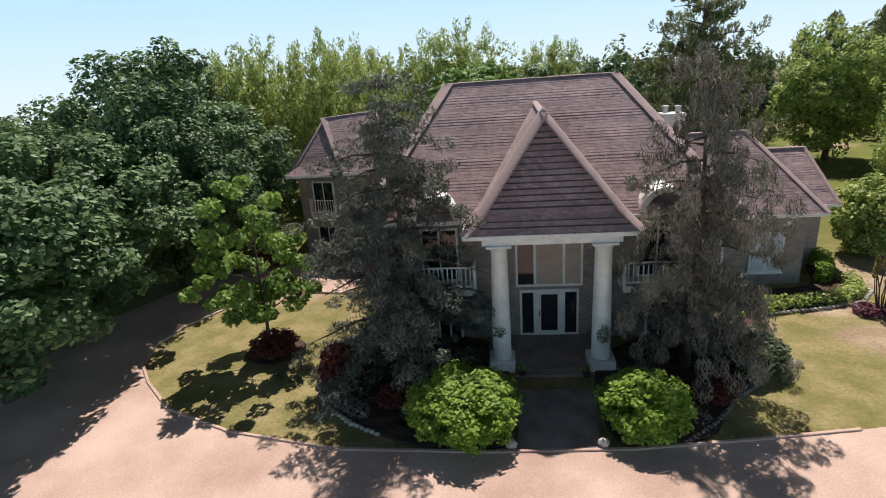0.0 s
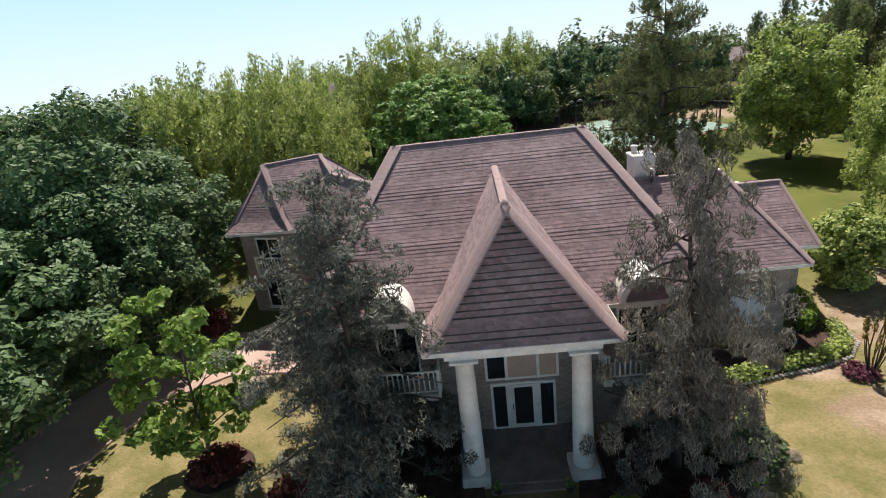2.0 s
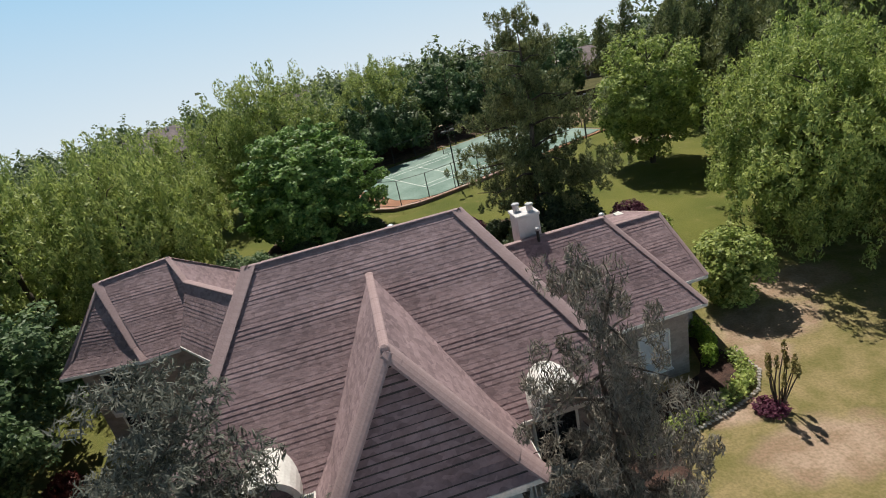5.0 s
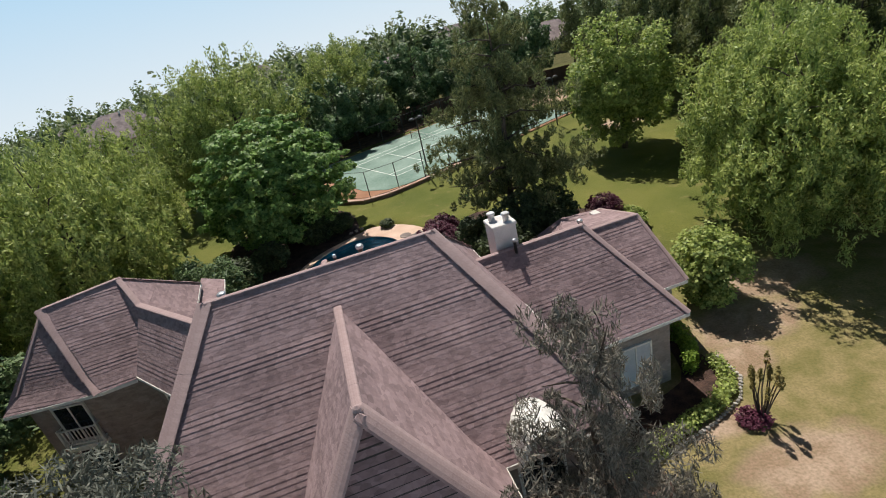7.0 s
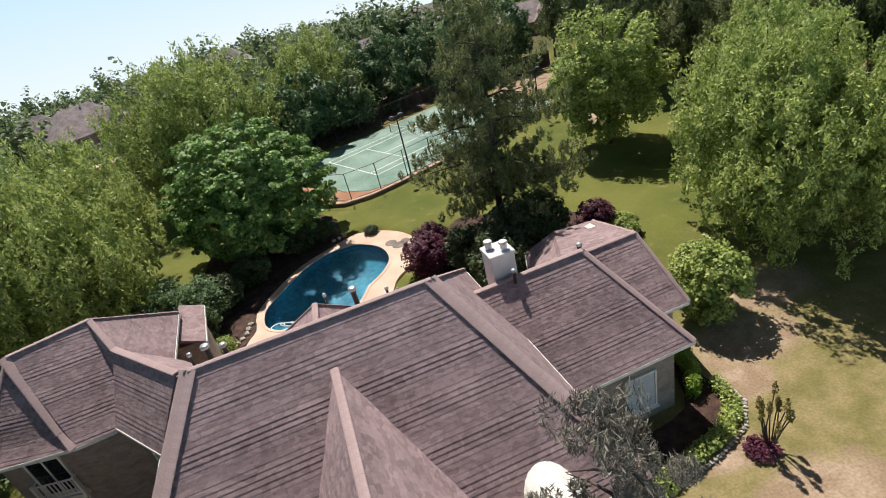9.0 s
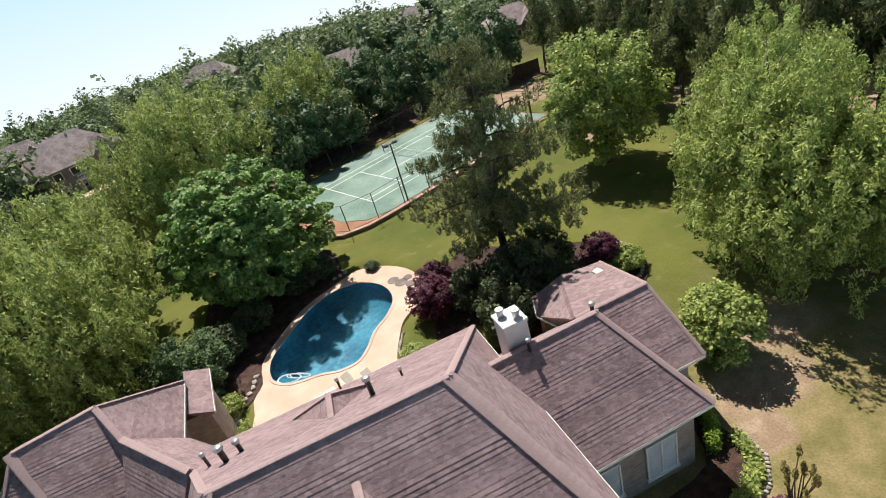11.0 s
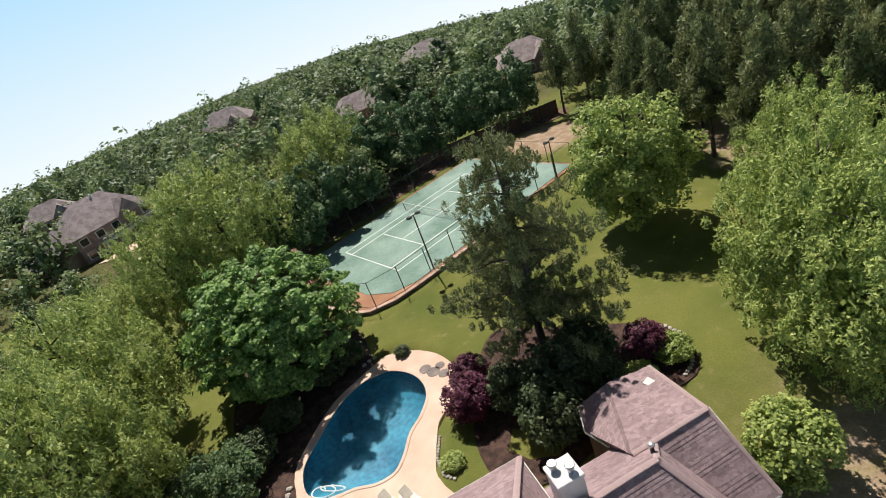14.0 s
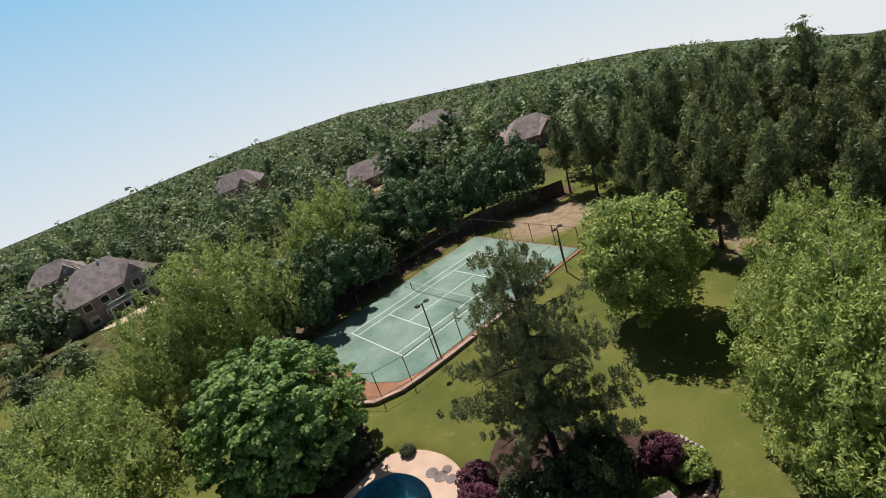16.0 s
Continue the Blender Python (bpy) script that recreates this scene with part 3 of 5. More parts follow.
def clip_band(poly, up, s0, s1):
    """The part of a flat polygon whose height along up lies between s0 and s1."""
    def cut(pts, limit, sign):
        out = []
        for a, b in zip(pts, pts[1:] + pts[:1]):
            da, db = sign * (a.dot(up) - limit), sign * (b.dot(up) - limit)
            if da >= 0:
                out.append(a)
            if da * db < 0:
                out.append(a.lerp(b, da / (da - db)))
        return out
    got = cut(poly, s0, 1)
    return cut(got, s1, -1) if len(got) > 2 else []


def roof_face(roof, pts, gauge=0.3, proud=0.032, gap=0.0):
    """A roof slope: a deck, and one wedge of shingles for each course, lapped over the one below or set apart by a gap."""
    pts = [Vector(p) for p in pts]
    nrm = Vector((0, 0, 0))
    for a, b in zip(pts, pts[1:] + pts[:1]):
        nrm += a.cross(b)
    nrm.normalize()
    if nrm.z < 0:
        nrm = -nrm
        pts.reverse()
    up = Vector((0, 0, 1)) - nrm * nrm.z
    up.normalize()
    n = len(pts)
    low = [p - nrm * 0.14 for p in pts]
    # a gapped slope gets a dark deck, which draws dark lines between its courses
    mesh_ob("roof_deck", pts + low, [tuple(range(n)), tuple(range(2 * n - 1, n - 1, -1))] + [(i, i + n, (i + 1) % n + n, (i + 1) % n) for i in range(n)], M_DARK_DECK if gap else M_ROOF, roof)
    s0, s1 = min(p.dot(up) for p in pts), max(p.dot(up) for p in pts)
    rows = max(1, round((s1 - s0) / gauge))
    for k in range(rows):
        a, b = s0 + (s1 - s0) * k / rows, s0 + (s1 - s0) * (k + 1) / rows
        band = clip_band(pts, up, a + (gap * random.uniform(0.75, 1.25) if k else 0.0), b)
        if len(band) < 3:
            continue
        lift = proud * random.uniform(0.75, 1.2) * (1.0 if gap else 0.85 + 0.65 * math.sin(2 * math.pi * k / 7.3 + s0))
        rise = [0.008 + lift * max(0.0, min(1.0, (b - p.dot(up)) / (b - a))) for p in band]
        lap = [up * (-0.5 * proud if not gap and p.dot(up) < a + 1e-4 and k else 0.0) for p in band]
        top = [p + nrm * r + o for p, r, o in zip(band, rise, lap)]
        low = [p + nrm * max(0.002, r - 0.03) + o for p, r, o in zip(band, rise, lap)]
        m = len(band)
        faces = [tuple(range(m)), tuple(range(2 * m - 1, m - 1, -1))] + [(i, (i + 1) % m, (i + 1) % m + m, i + m)[::-1] for i in range(m)]
        mesh_ob("shingle_course", top + low, faces, M_ROOF, roof)
    return nrm


def cap(roof, a, b, r=0.16, flat=0.5):
    """Rounded cap shingles along a hip or ridge, each lapped over the next."""
    a, b = Vector(a), Vector(b)
    d = b - a
    n = max(2, round(d.length / 0.26))
    bm = bmesh.new()
    vs = []
    for sx, grow in ((-0.5, 1.015), (0.58, 0.985)):
        vs.append([bm.verts.new((sx * d.length / n, r * grow * math.cos(t), r * grow * flat * math.sin(t))) for t in (math.pi * j / 6 for j in range(7))])
    for j in range(6):
        bm.faces.new((vs[0][j], vs[0][j + 1], vs[1][j + 1], vs[1][j]))
    bm.faces.new(vs[0])
    bm.faces.new(vs[1][::-1])
    bmesh.ops.recalc_face_normals(bm, faces=bm.faces)
    me = bpy.data.meshes.new("cap_shingle")
    bm.to_mesh(me)
    bm.free()
    me.materials.append(M_RIDGE)
    q = d.to_track_quat("X", "Z").to_matrix().to_4x4()
    for k in range(n):
        ob = new("cap_shingle", me)
        ob.parent = roof
        ob.matrix_local = Matrix.Translation(a.lerp(b, (k + 0.5) / n) + Vector((0, 0, random.uniform(0, 0.005)))) @ q


def gutter(parent, a, b, drop=0.16, depth=0.09, name="gutter"):
    """A white trough with a rolled lip along an eave."""
    a, b = Vector(a), Vector(b)
    d = b - a
    m = Matrix.Translation((a + b) / 2) @ d.to_track_quat("X", "Z").to_matrix().to_4x4()
    bm = bmesh.new()
    L = d.length / 2
    add_box(bm, -L, L, -depth / 2, depth / 2, -drop, 0.0, 0.012, m)
    add_box(bm, -L, L, depth / 2, depth / 2 + 0.03, -0.03, 0.02, 0.006, m)
    return part(name, bm, M_WHITE, parent)


EZ, RZ = 5.6, 10.75


def roof_part(label):
    r = part("roof", add_box(bmesh.new(), -0.05, 0.05, -0.05, 0.05, -0.05, 0.05), M_ROOF, house, label)
    return r


def sh(p, base):
    return (p[0] - base[0], p[1] - base[1], p[2] - base[2])


def roof_block(label, base, faces, caps, gutters, gauge=0.17, proud=0.012):
    r = roof_part(label)
    r.location = base
    for f in faces:
        roof_face(r, [sh(p, base) for p in f], gauge, proud)
    for c in caps:
        cap(r, sh(c[0], base), sh(c[1], base), *c[2:])
    for a, b in gutters:
        gutter(r, sh(a, base), sh(b, base))
    return r


XL, XR, YF, YB = -7.75, 7.3, 2.1, 16.4
A, B = (-4.2, 8.2, RZ), (3.65, 8.2, RZ)
FL, FR, BL, BR = (XL, YF, EZ), (XR, YF, EZ), (XL, YB, EZ), (XR - 0.35, YB, EZ)
roof_block("steep brown shingle main hip roof", (-0.3, 8.2, RZ - 1.0),
           [(FL, FR, B, A), (FR, BR, B), (BR, BL, A, B), (BL, FL, A)],
           [(A, B, 0.11, 0.4), (FL, A, 0.3, 0.1), (FR, B, 0.26, 0.1), (BL, A, 0.15, 0.25), (BR, B, 0.15, 0.25)],
           [(FL, FR), (FR, BR), (BR, BL), (BL, FL)])

# porch roof: a steep pyramid front with a flared foot, its ridge running back into the main roof
PX0, PX1, PY0, PE = -3.25, 3.1, -0.1, 5.6
PA, PB = (-0.2, 1.75, 9.65), (-0.15, 6.9, 9.75)
f0, f1 = (PX0 + 0.62, PY0 + 0.42, PE + 0.62), (PX1 - 0.62, PY0 + 0.42, PE + 0.62)
e0, e1 = (PX0, PY0, PE), (PX1, PY0, PE)
b0, b1 = (PX0, 3.2, PE), (PX1, 3.2, PE)
c0, c1 = (PX0 + 0.62, 3.2, PE + 0.62), (PX1 - 0.62, 3.2, PE + 0.62)
roof_block("steep shingle pyramid roof over the porch", (-0.1, 3.0, 7.0),
           [(e0, b0, c0, f0), (e1, b1, c1, f1), (f0, c0, PB, PA), (f1, c1, PB, PA)],
           [(f0, PA, 0.33, 0.3), (f1, PA, 0.33, 0.3), (PA, PB, 0.14, 0.35), (e0, f0, 0.3, 0.28), (e1, f1, 0.3, 0.28)],
           [(e0, e1), (e0, b0), (e1, b1)])
porch_front = roof_part("shaded shingle front of the porch roof")
porch_front.location = (-0.1, 1.6, 7.0)
for slope in ((e0, e1, f1, f0), (f0, f1, PA)):
    roof_face(porch_front, [sh(p, (-0.1, 1.6, 7.0)) for p in slope], 0.235, 0.045, 0.052)
part("finial", lathe(bmesh.new(), ((0.12, 0.0), (0.14, 0.06), (0.1, 0.13), (0.03, 0.19)), (PA[0], PA[1], PA[2] + 0.02), 12), M_RIDGE, house)

# right wing
G0, G1, G2, G3 = (6.9, 7.45, 3.75), (13.65, 7.55, 3.75), (13.65, 15.6, 3.75), (6.9, 15.6, 3.75)
W0, W1 = (5.4, 11.5, 7.3), (11.15, 11.6, 7.3)
roof_block("brown shingle hip roof of the side wing", (10.0, 11.5, 6.3), [(G0, G1, W1, W0), (G1, G2, W1), (G2, G3, W0, W1)],
           [(W0, W1, 0.14, 0.3), (G1, W1, 0.17, 0.2), (G2, W1, 0.14, 0.3)], [(G0, G1), (G1, G2)])
# low rear wing and its curved bay
H0, H1, H2, H3 = (12.2, 10.0, 3.5), (15.5, 10.0, 3.5), (16.6, 15.0, 3.6), (15.9, 18.4, 4.3)
U0, U1 = (11.0, 13.2, 6.0), (15.1, 13.3, 5.95)
roof_block("low brown shingle roof of the rear wing", (14.0, 13.3, 5.0),
           [(H0, H1, U1, U0), (H1, H2, U1), (H2, H3, U1), (U0, U1, H3, (13.5, 18.8, 4.3)), (U0, (13.5, 18.8, 4.3), (11.7, 19.3, 3.3), (11.0, 17.6, 3.3), (11.4, 16.1, 3.4))],
           [(U0, U1, 0.14), (U1, H3, 0.12), (H1, U1, 0.12)], [(H0, H1), (H1, H2), ((11.0, 17.6, 3.3), (11.7, 19.3, 3.3)), ((11.4, 16.1, 3.4), (11.0, 17.6, 3.3))])

# left wing: a hip block with a splayed front, and a diagonal link to the main roof
P0, P1 = (-15.9, 14.85, 5.5), (-11.45, 13.95, 5.65)
PT, V1 = (-13.6, 17.6, 8.9), (-10.2, 18.0, 9.12)
g0, g1 = (-15.35, 15.4, 6.02), (-11.85, 14.65, 6.15)
Q1, Q2, Q3 = (-7.6, 14.2, 5.8), (-8.0, 22.1, 6.0), (-15.9, 21.9, 5.6)
roof_block("brown shingle hip roof of the far wing", (-11.5, 17.8, 8.0),
           [(P0, P1, g1, g0), (g0, g1, PT), (P1, (-9.0, 14.0, 5.75), V1, PT), (V1, (-9.2, 16.2, 8.2), (-9.0, 14.0, 5.75)), (Q1, Q2, V1), (Q2, Q3, PT, V1), (Q3, P0, PT)],
           [(PT, V1, 0.13, 0.3), (Q2, V1, 0.14, 0.3), (g1, PT, 0.34, 0.12), (P1, g1, 0.3, 0.12), (g0, PT, 0.14, 0.3)], [(P0, P1), (P1, (-9.9, 14.0, 5.7)), (Q1, Q2), (Q2, Q3)])
# a narrow lower roof against the wing's garden side
N0, N1, N2, N3 = (-6.75, 19.7, 5.0), (-7.05, 23.5, 5.2), (-8.25, 23.4, 5.75), (-8.0, 19.8, 5.5)
roof_block("narrow lower shingle roof behind the far wing", (-7.5, 21.5, 5.0), [(N0, N1, N2, N3)], [], [(N0, N1)])
K0, K1 = (-9.85, 14.05, 5.8), (-7.65, 11.3, 5.75)
L0, L1 = (-9.2, 16.2, 8.2), (-6.1, 12.4, 8.25)
roof_block("shingle roof of the angled link", (-7.8, 13.5, 7.0), [(K0, K1, L1, L0), (L0, L1, (-5.6, 15.4, 5.7), (-7.6, 17.6, 5.7))],
           [(L0, L1, 0.16, 0.3), (V1, L0, 0.14, 0.3)], [(K0, K1)])

# a small hip on the garden slope
D0, D1 = (-0.4, 10.2, 9.5), (-0.3, 11.5, 9.5)
E0, E1 = (-2.3, 13.6, 7.38), (1.3, 13.6, 7.38)
roof_block("small hip roof at the back of the house", (-0.5, 12.0, 8.8), [(E0, E1, D1), (E0, D1, D0), (E1, D1, D0)],
           [(D1, E0, 0.12, 0.2), (D1, E1, 0.12, 0.2), (D0, D1, 0.12, 0.3)], [])

# ---- walls, with brick pieces where the camera comes near ----


def wall_box(name, x0, x1, y0, y1, z0, z1, label):
    """Walls as a solid block of the storeys, the openings sunk in by frames of their own."""
    return box(name, x0, x1, y0, y1, z0, z1, M_BRICK, house, 0.02, label)


wall_box("wall", -7.2, 6.75, 2.75, 15.8, -0.3, 5.55, "weathered brown brick wall")
wall_box("wall", 6.76, 13.0, 8.0, 15.0, -0.3, 3.7, "weathered brown brick wall")
wall_box("wall", 12.2, 15.0, 10.5, 17.6, -0.3, 3.5, "weathered brown brick wall")


def wall_prism(plan, top):
    """A wall block over a free plan."""
    bm = bmesh.new()
    lo = [bm.verts.new((x, y, -0.3)) for x, y in plan]
    hi = [bm.verts.new((v.co.x, v.co.y, top)) for v in lo]
    bm.faces.new(lo[::-1])
    bm.faces.new(hi)
    for i in range(len(plan)):
        k = (i + 1) % len(plan)
        bm.faces.new((lo[i], lo[k], hi[k], hi[i]))
    part("wall", bm, M_BRICK, house, "weathered brown brick wall")


wall_prism(((-15.3, 15.4), (-11.75, 14.6), (-9.3, 14.6), (-8.4, 15.2), (-8.4, 21.5), (-15.3, 21.4)), 5.5)
wall_prism(((-8.38, 20.0), (-7.05, 20.0), (-7.35, 23.2), (-8.38, 23.2)), 4.95)
wall_prism(((-9.6, 14.4), (-7.1, 11.4), (-6.0, 14.0), (-8.0, 16.5)), 5.65)


def brick_skin(x0, x1, z0, z1, y, skip, limit):
    """Single bricks standing a little out of a front wall."""
    bw, bh, j = 0.3, 0.115, 0.012
    bm = add_box(bmesh.new(), 0, bw - j, -0.022, 0.0, 0, bh - j, 0.0)
    me = bpy.data.meshes.new("brick")
    bm.to_mesh(me)
    bm.free()
    me.materials.append(M_BRICK)
    row, made, z = 0, 0, z0
    while z + bh <= z1 and made < limit:
        x = x0 + (0 if row % 2 else -bw / 2)
        while x < x1:
            if x >= x0 - 0.001 and x + bw <= x1 + 0.2 and not any(a - 0.3 < x < b and c - 0.1 < z < d for a, b, c, d in skip):
                ob = new("brick", me)
                ob.parent = house
                ob.location = (x, y - random.uniform(0, 0.008), z)
                made += 1
            x += bw
        z += bh
        row += 1


# ---- windows, doors, balconies ----


def frame_window(parent, at, w, h, turn=0.0, name="window", lights=(1, 2), blind=False, label="white-framed window with dark glass"):
    """A framed window in a wall that faces -y: frame, sill and each pane."""
    base = part(name, add_box(bmesh.new(), -w / 2, w / 2, -0.02, 0.05, 0, h), M_DARK, parent, label)
    base.matrix_local = pose(*at, 0, 0, turn)
    t = 0.09
    bm = bmesh.new()
    for x in (-w / 2, w / 2):
        add_box(bm, x - t / 2, x + t / 2, -0.09, 0.03, 0, h, 0.008)
    for z in (0, h):
        add_box(bm, -w / 2 - t / 2, w / 2 + t / 2, -0.095, 0.03, z - t / 2, z + t / 2, 0.008)
    part("window_frame", bm, M_WHITE, base)
    nx, nz = lights
    for i in range(nx):
        for k in range(nz):
            x0, x1 = -w / 2 + w * i / nx + 0.03, -w / 2 + w * (i + 1) / nx - 0.03
            z0, z1 = h * k / nz + 0.03, h * (k + 1) / nz - 0.03
            box("pane", x0, x1, -0.045, -0.03, z0, z1, M_BLIND if blind else M_GLASS, base, 0.0)
    for i in range(1, nx):
        x = -w / 2 + w * i / nx
        box("mullion", x - 0.035, x + 0.035, -0.08, -0.02, 0.02, h - 0.02, M_WHITE, base, 0.006)
    for k in range(1, nz):
        z = h * k / nz
        box("glazing_bar", -w / 2 + 0.02, w / 2 - 0.02, -0.07, -0.025, z - 0.025, z + 0.025, M_WHITE, base, 0.006)
    box("window_sill", -w / 2 - 0.12, w / 2 + 0.12, -0.16, 0.03, -0.12, -0.05, M_WHITE, base, 0.012)
    return base


def balcony(at, w, d, label):
    """Slab, posts, rails and balusters in front of an upper door."""
    b = part("balcony", add_box(bmesh.new(), -w / 2, w / 2, -d, 0, -0.28, 0, 0.02), M_WHITE, house, label)
    b.location = at
    bm = bmesh.new()
    for z in (0.12, 0.95):
        add_box(bm, -w / 2, w / 2, -d, -d + 0.07, z, z + 0.07, 0.01)
        for x in (-w / 2, w / 2 - 0.07):
            add_box(bm, x, x + 0.07, -d + 0.072, 0, z, z + 0.07, 0.01)
    part("rail", bm, M_WHITE, b)
    for x in (-w / 2 + 0.03, w / 2 - 0.03):
        box("post", x - 0.06, x + 0.06, -d - 0.02, -d + 0.1, 0.0, 1.08, M_WHITE, b, 0.015)
    n = round(w / 0.19)
    for k in range(1, n):
        x = -w / 2 + w * k / n
        box("baluster", x - 0.025, x + 0.025, -d + 0.012, -d + 0.058, 0.19, 0.95, M_WHITE, b, 0.006)
    m = round(d / 0.19)
    for k in range(1, m):
        for x in (-w / 2 + 0.035, w / 2 - 0.035):
            y = -d + d * k / m
            box("baluster", x - 0.025, x + 0.025, y - 0.025, y + 0.025, 0.19, 0.95, M_WHITE, b, 0.006)
    return b


WY = 2.75
# porch: columns, plinths, entablature, steps, door and the tall window over it
PORCH_Z = 0.1
box("porch_floor", -2.55, 2.5, -0.15, WY, -0.3, PORCH_Z, M_STONE, house, 0.03, "shaded flagstone porch floor")
for k, (y0, z1) in enumerate(((-0.5, 0.06),)):
    box("step", -1.5, 1.4, y0, y0 + 0.36, -0.2, z1, M_STONE, house, 0.02)
for x in (-1.98, 1.83):
    col = part("column", lathe(bmesh.new(), ((0.44, 0.0), (0.44, 0.1), (0.36, 0.2), (0.355, 1.7), (0.31, 4.78), (0.34, 4.83), (0.34, 4.89), (0.44, 5.0), (0.44, 5.06)), (0, 0, 0), 28), M_WHITE, house, "thick round white column", True)
    col.location = (x, 0.32, PORCH_Z + 0.0)
    box("plinth", -0.5, 0.5, -0.5, 0.5, -0.4, 0.32, M_WHITE, col, 0.03)
    box("capital", -0.47, 0.47, -0.47, 0.47, 5.0, 5.09, M_WHITE, col, 0.02)
bm = bmesh.new()
add_box(bm, -2.6, 2.45, 0.0, 0.64, 5.18, 5.5, 0.02)
add_box(bm, -2.6, -2.1, 0.645, WY, 5.18, 5.5, 0.02)
add_box(bm, 1.95, 2.45, 0.645, WY, 5.18, 5.5, 0.02)
add_box(bm, PX0 + 0.1, PX1 - 0.1, PY0 + 0.08, 3.0, 5.44, 5.52, 0.01)
part("entablature", bm, M_WHITE, house, "white porch beam and soffit")

door = part("door_surround", add_box(bmesh.new(), -1.2, 1.3, -0.02, 0.06, 0, 2.15), M_WHITE, house, "white front door surround with dark sidelights")
door.location = (0.02, WY - 0.05, PORCH_Z)
for x0, x1, name in ((-1.1, -0.62, "sidelight"), (0.72, 1.2, "sidelight")):
    box(name, x0, x1, -0.05, -0.025, 0.12, 2.02, M_GLASS, door, 0.0)
leaf = part("door", add_box(bmesh.new(), -0.42, 0.52, -0.075, -0.025, 0.06, 2.06, 0.01), M_WHITE, door, "white storm door with a dark glass panel")
box("pane", -0.3, 0.4, -0.09, -0.077, 0.25, 1.95, M_GLASS, leaf, 0.0)
box("door_handle", -0.39, -0.35, -0.14, -0.078, 0.95, 1.2, M_DARK, leaf, 0.01, "dark lever handle")
win = part("window", add_box(bmesh.new(), -1.35, 1.45, -0.02, 0.06, 0, 2.2), M_WHITE, house, "tall white-framed porch window with drawn blinds")
win.location = (0.02, WY - 0.05, PORCH_Z + 2.3)
for x0, x1, m in ((-1.25, -0.6, M_GLASS), (-0.48, 0.6, M_CURTAIN), (0.72, 1.35, M_CURTAIN)):
    box("pane", x0, x1, -0.05, -0.025, 0.12, 2.08, m, win, 0.0)
for x in (-0.54, 0.66):
    box("mullion", x - 0.06, x + 0.06, -0.07, -0.022, 0.0, 2.2, M_WHITE, win, 0.01)
brick_skin(-2.1, 1.95, PORCH_Z + 0.02, 5.15, WY, [(-1.3, 1.42, PORCH_Z - 0.1, PORCH_Z + 2.25), (-1.45, 1.6, PORCH_Z + 2.3, PORCH_Z + 4.7)], 260)

# balconies with arched white hoods on both sides of the porch
for sx, label in ((-1, "left"), (1, "right")):
    cx = -4.5 if sx < 0 else 4.4
    balcony((cx, WY - 0.01, 2.75), 3.0, 1.1, "white railed balcony under an arched hood")
    frame_window(house, (cx, WY - 0.03, 2.8), 1.5, 2.3, name="window", lights=(2, 1))
    frame_window(house, (cx + 0.25, WY - 0.03, 0.0), 1.0, 1.6, name="window", lights=(2, 1))
    hood = bmesh.new()
    n = 14
    for (y0, y1, ri, ro) in ((1.82, 3.35, 0.8, 0.9), (1.75, 1.815, 0.74, 0.96)):
        rings = []
        for y in (y0, y1):
            rings.append(([hood.verts.new((cx + ri * math.cos(t), y, 5.75 + ri * math.sin(t))) for t in (math.pi * k / n for k in range(n + 1))],
                          [hood.verts.new((cx + ro * math.cos(t), y, 5.75 + ro * math.sin(t))) for t in (math.pi * k / n for k in range(n + 1))]))
        (i0, o0), (i1, o1) = rings
        for k in range(n):
            hood.faces.new((o0[k], o0[k + 1], o1[k + 1], o1[k]))
            hood.faces.new((i0[k], i1[k], i1[k + 1], i0[k + 1]))
            hood.faces.new((i0[k], i0[k + 1], o0[k + 1], o0[k]))
            hood.faces.new((i1[k], o1[k], o1[k + 1], i1[k + 1]))
        for k in (0, n):
            hood.faces.new((i0[k], o0[k], o1[k], i1[k]))
    part("arched_hood", hood, M_WHITE, house, "white arched metal hood over the balcony")

frame_window(house, (11.2, 7.97, 0.7), 1.5, 2.0, lights=(2, 1), blind=True, label="tall window with pale blinds in the side wing")
frame_window(house, (8.6, 7.97, 0.7), 1.0, 2.0, lights=(1, 2), blind=True)
frame_window(house, (-13.5, 14.96, 3.0), 1.5, 2.0, turn=-12.7, lights=(2, 1))
balcony((-13.5, 14.98, 2.85), 1.9, 0.35, "shallow white balcony rail at an upper window").rotation_euler = (0, 0, radians(-12.7))
frame_window(house, (-13.5, 14.96, 0.5), 1.5, 1.9, turn=-12.7, lights=(2, 1))
frame_window(house, (-8.45, 12.95, 3.3), 1.2, 1.7, turn=-50, lights=(1, 2))

# slatted screen under the curved bay
for (x0, y0), (x1, y1) in (((11.55, 16.3), (11.2, 17.6)), ((11.2, 17.6), (11.85, 19.05)), ((11.85, 19.05), (13.4, 18.6))):
    n = round(math.hypot(x1 - x0, y1 - y0) / 0.2)
    for k in range(n):
        x, y = x0 + (x1 - x0) * k / n, y0 + (y1 - y0) * k / n
        box("slat", x - 0.045, x + 0.045, y - 0.045, y + 0.045, 0.4, 3.2, M_SLAT, house, 0.0)

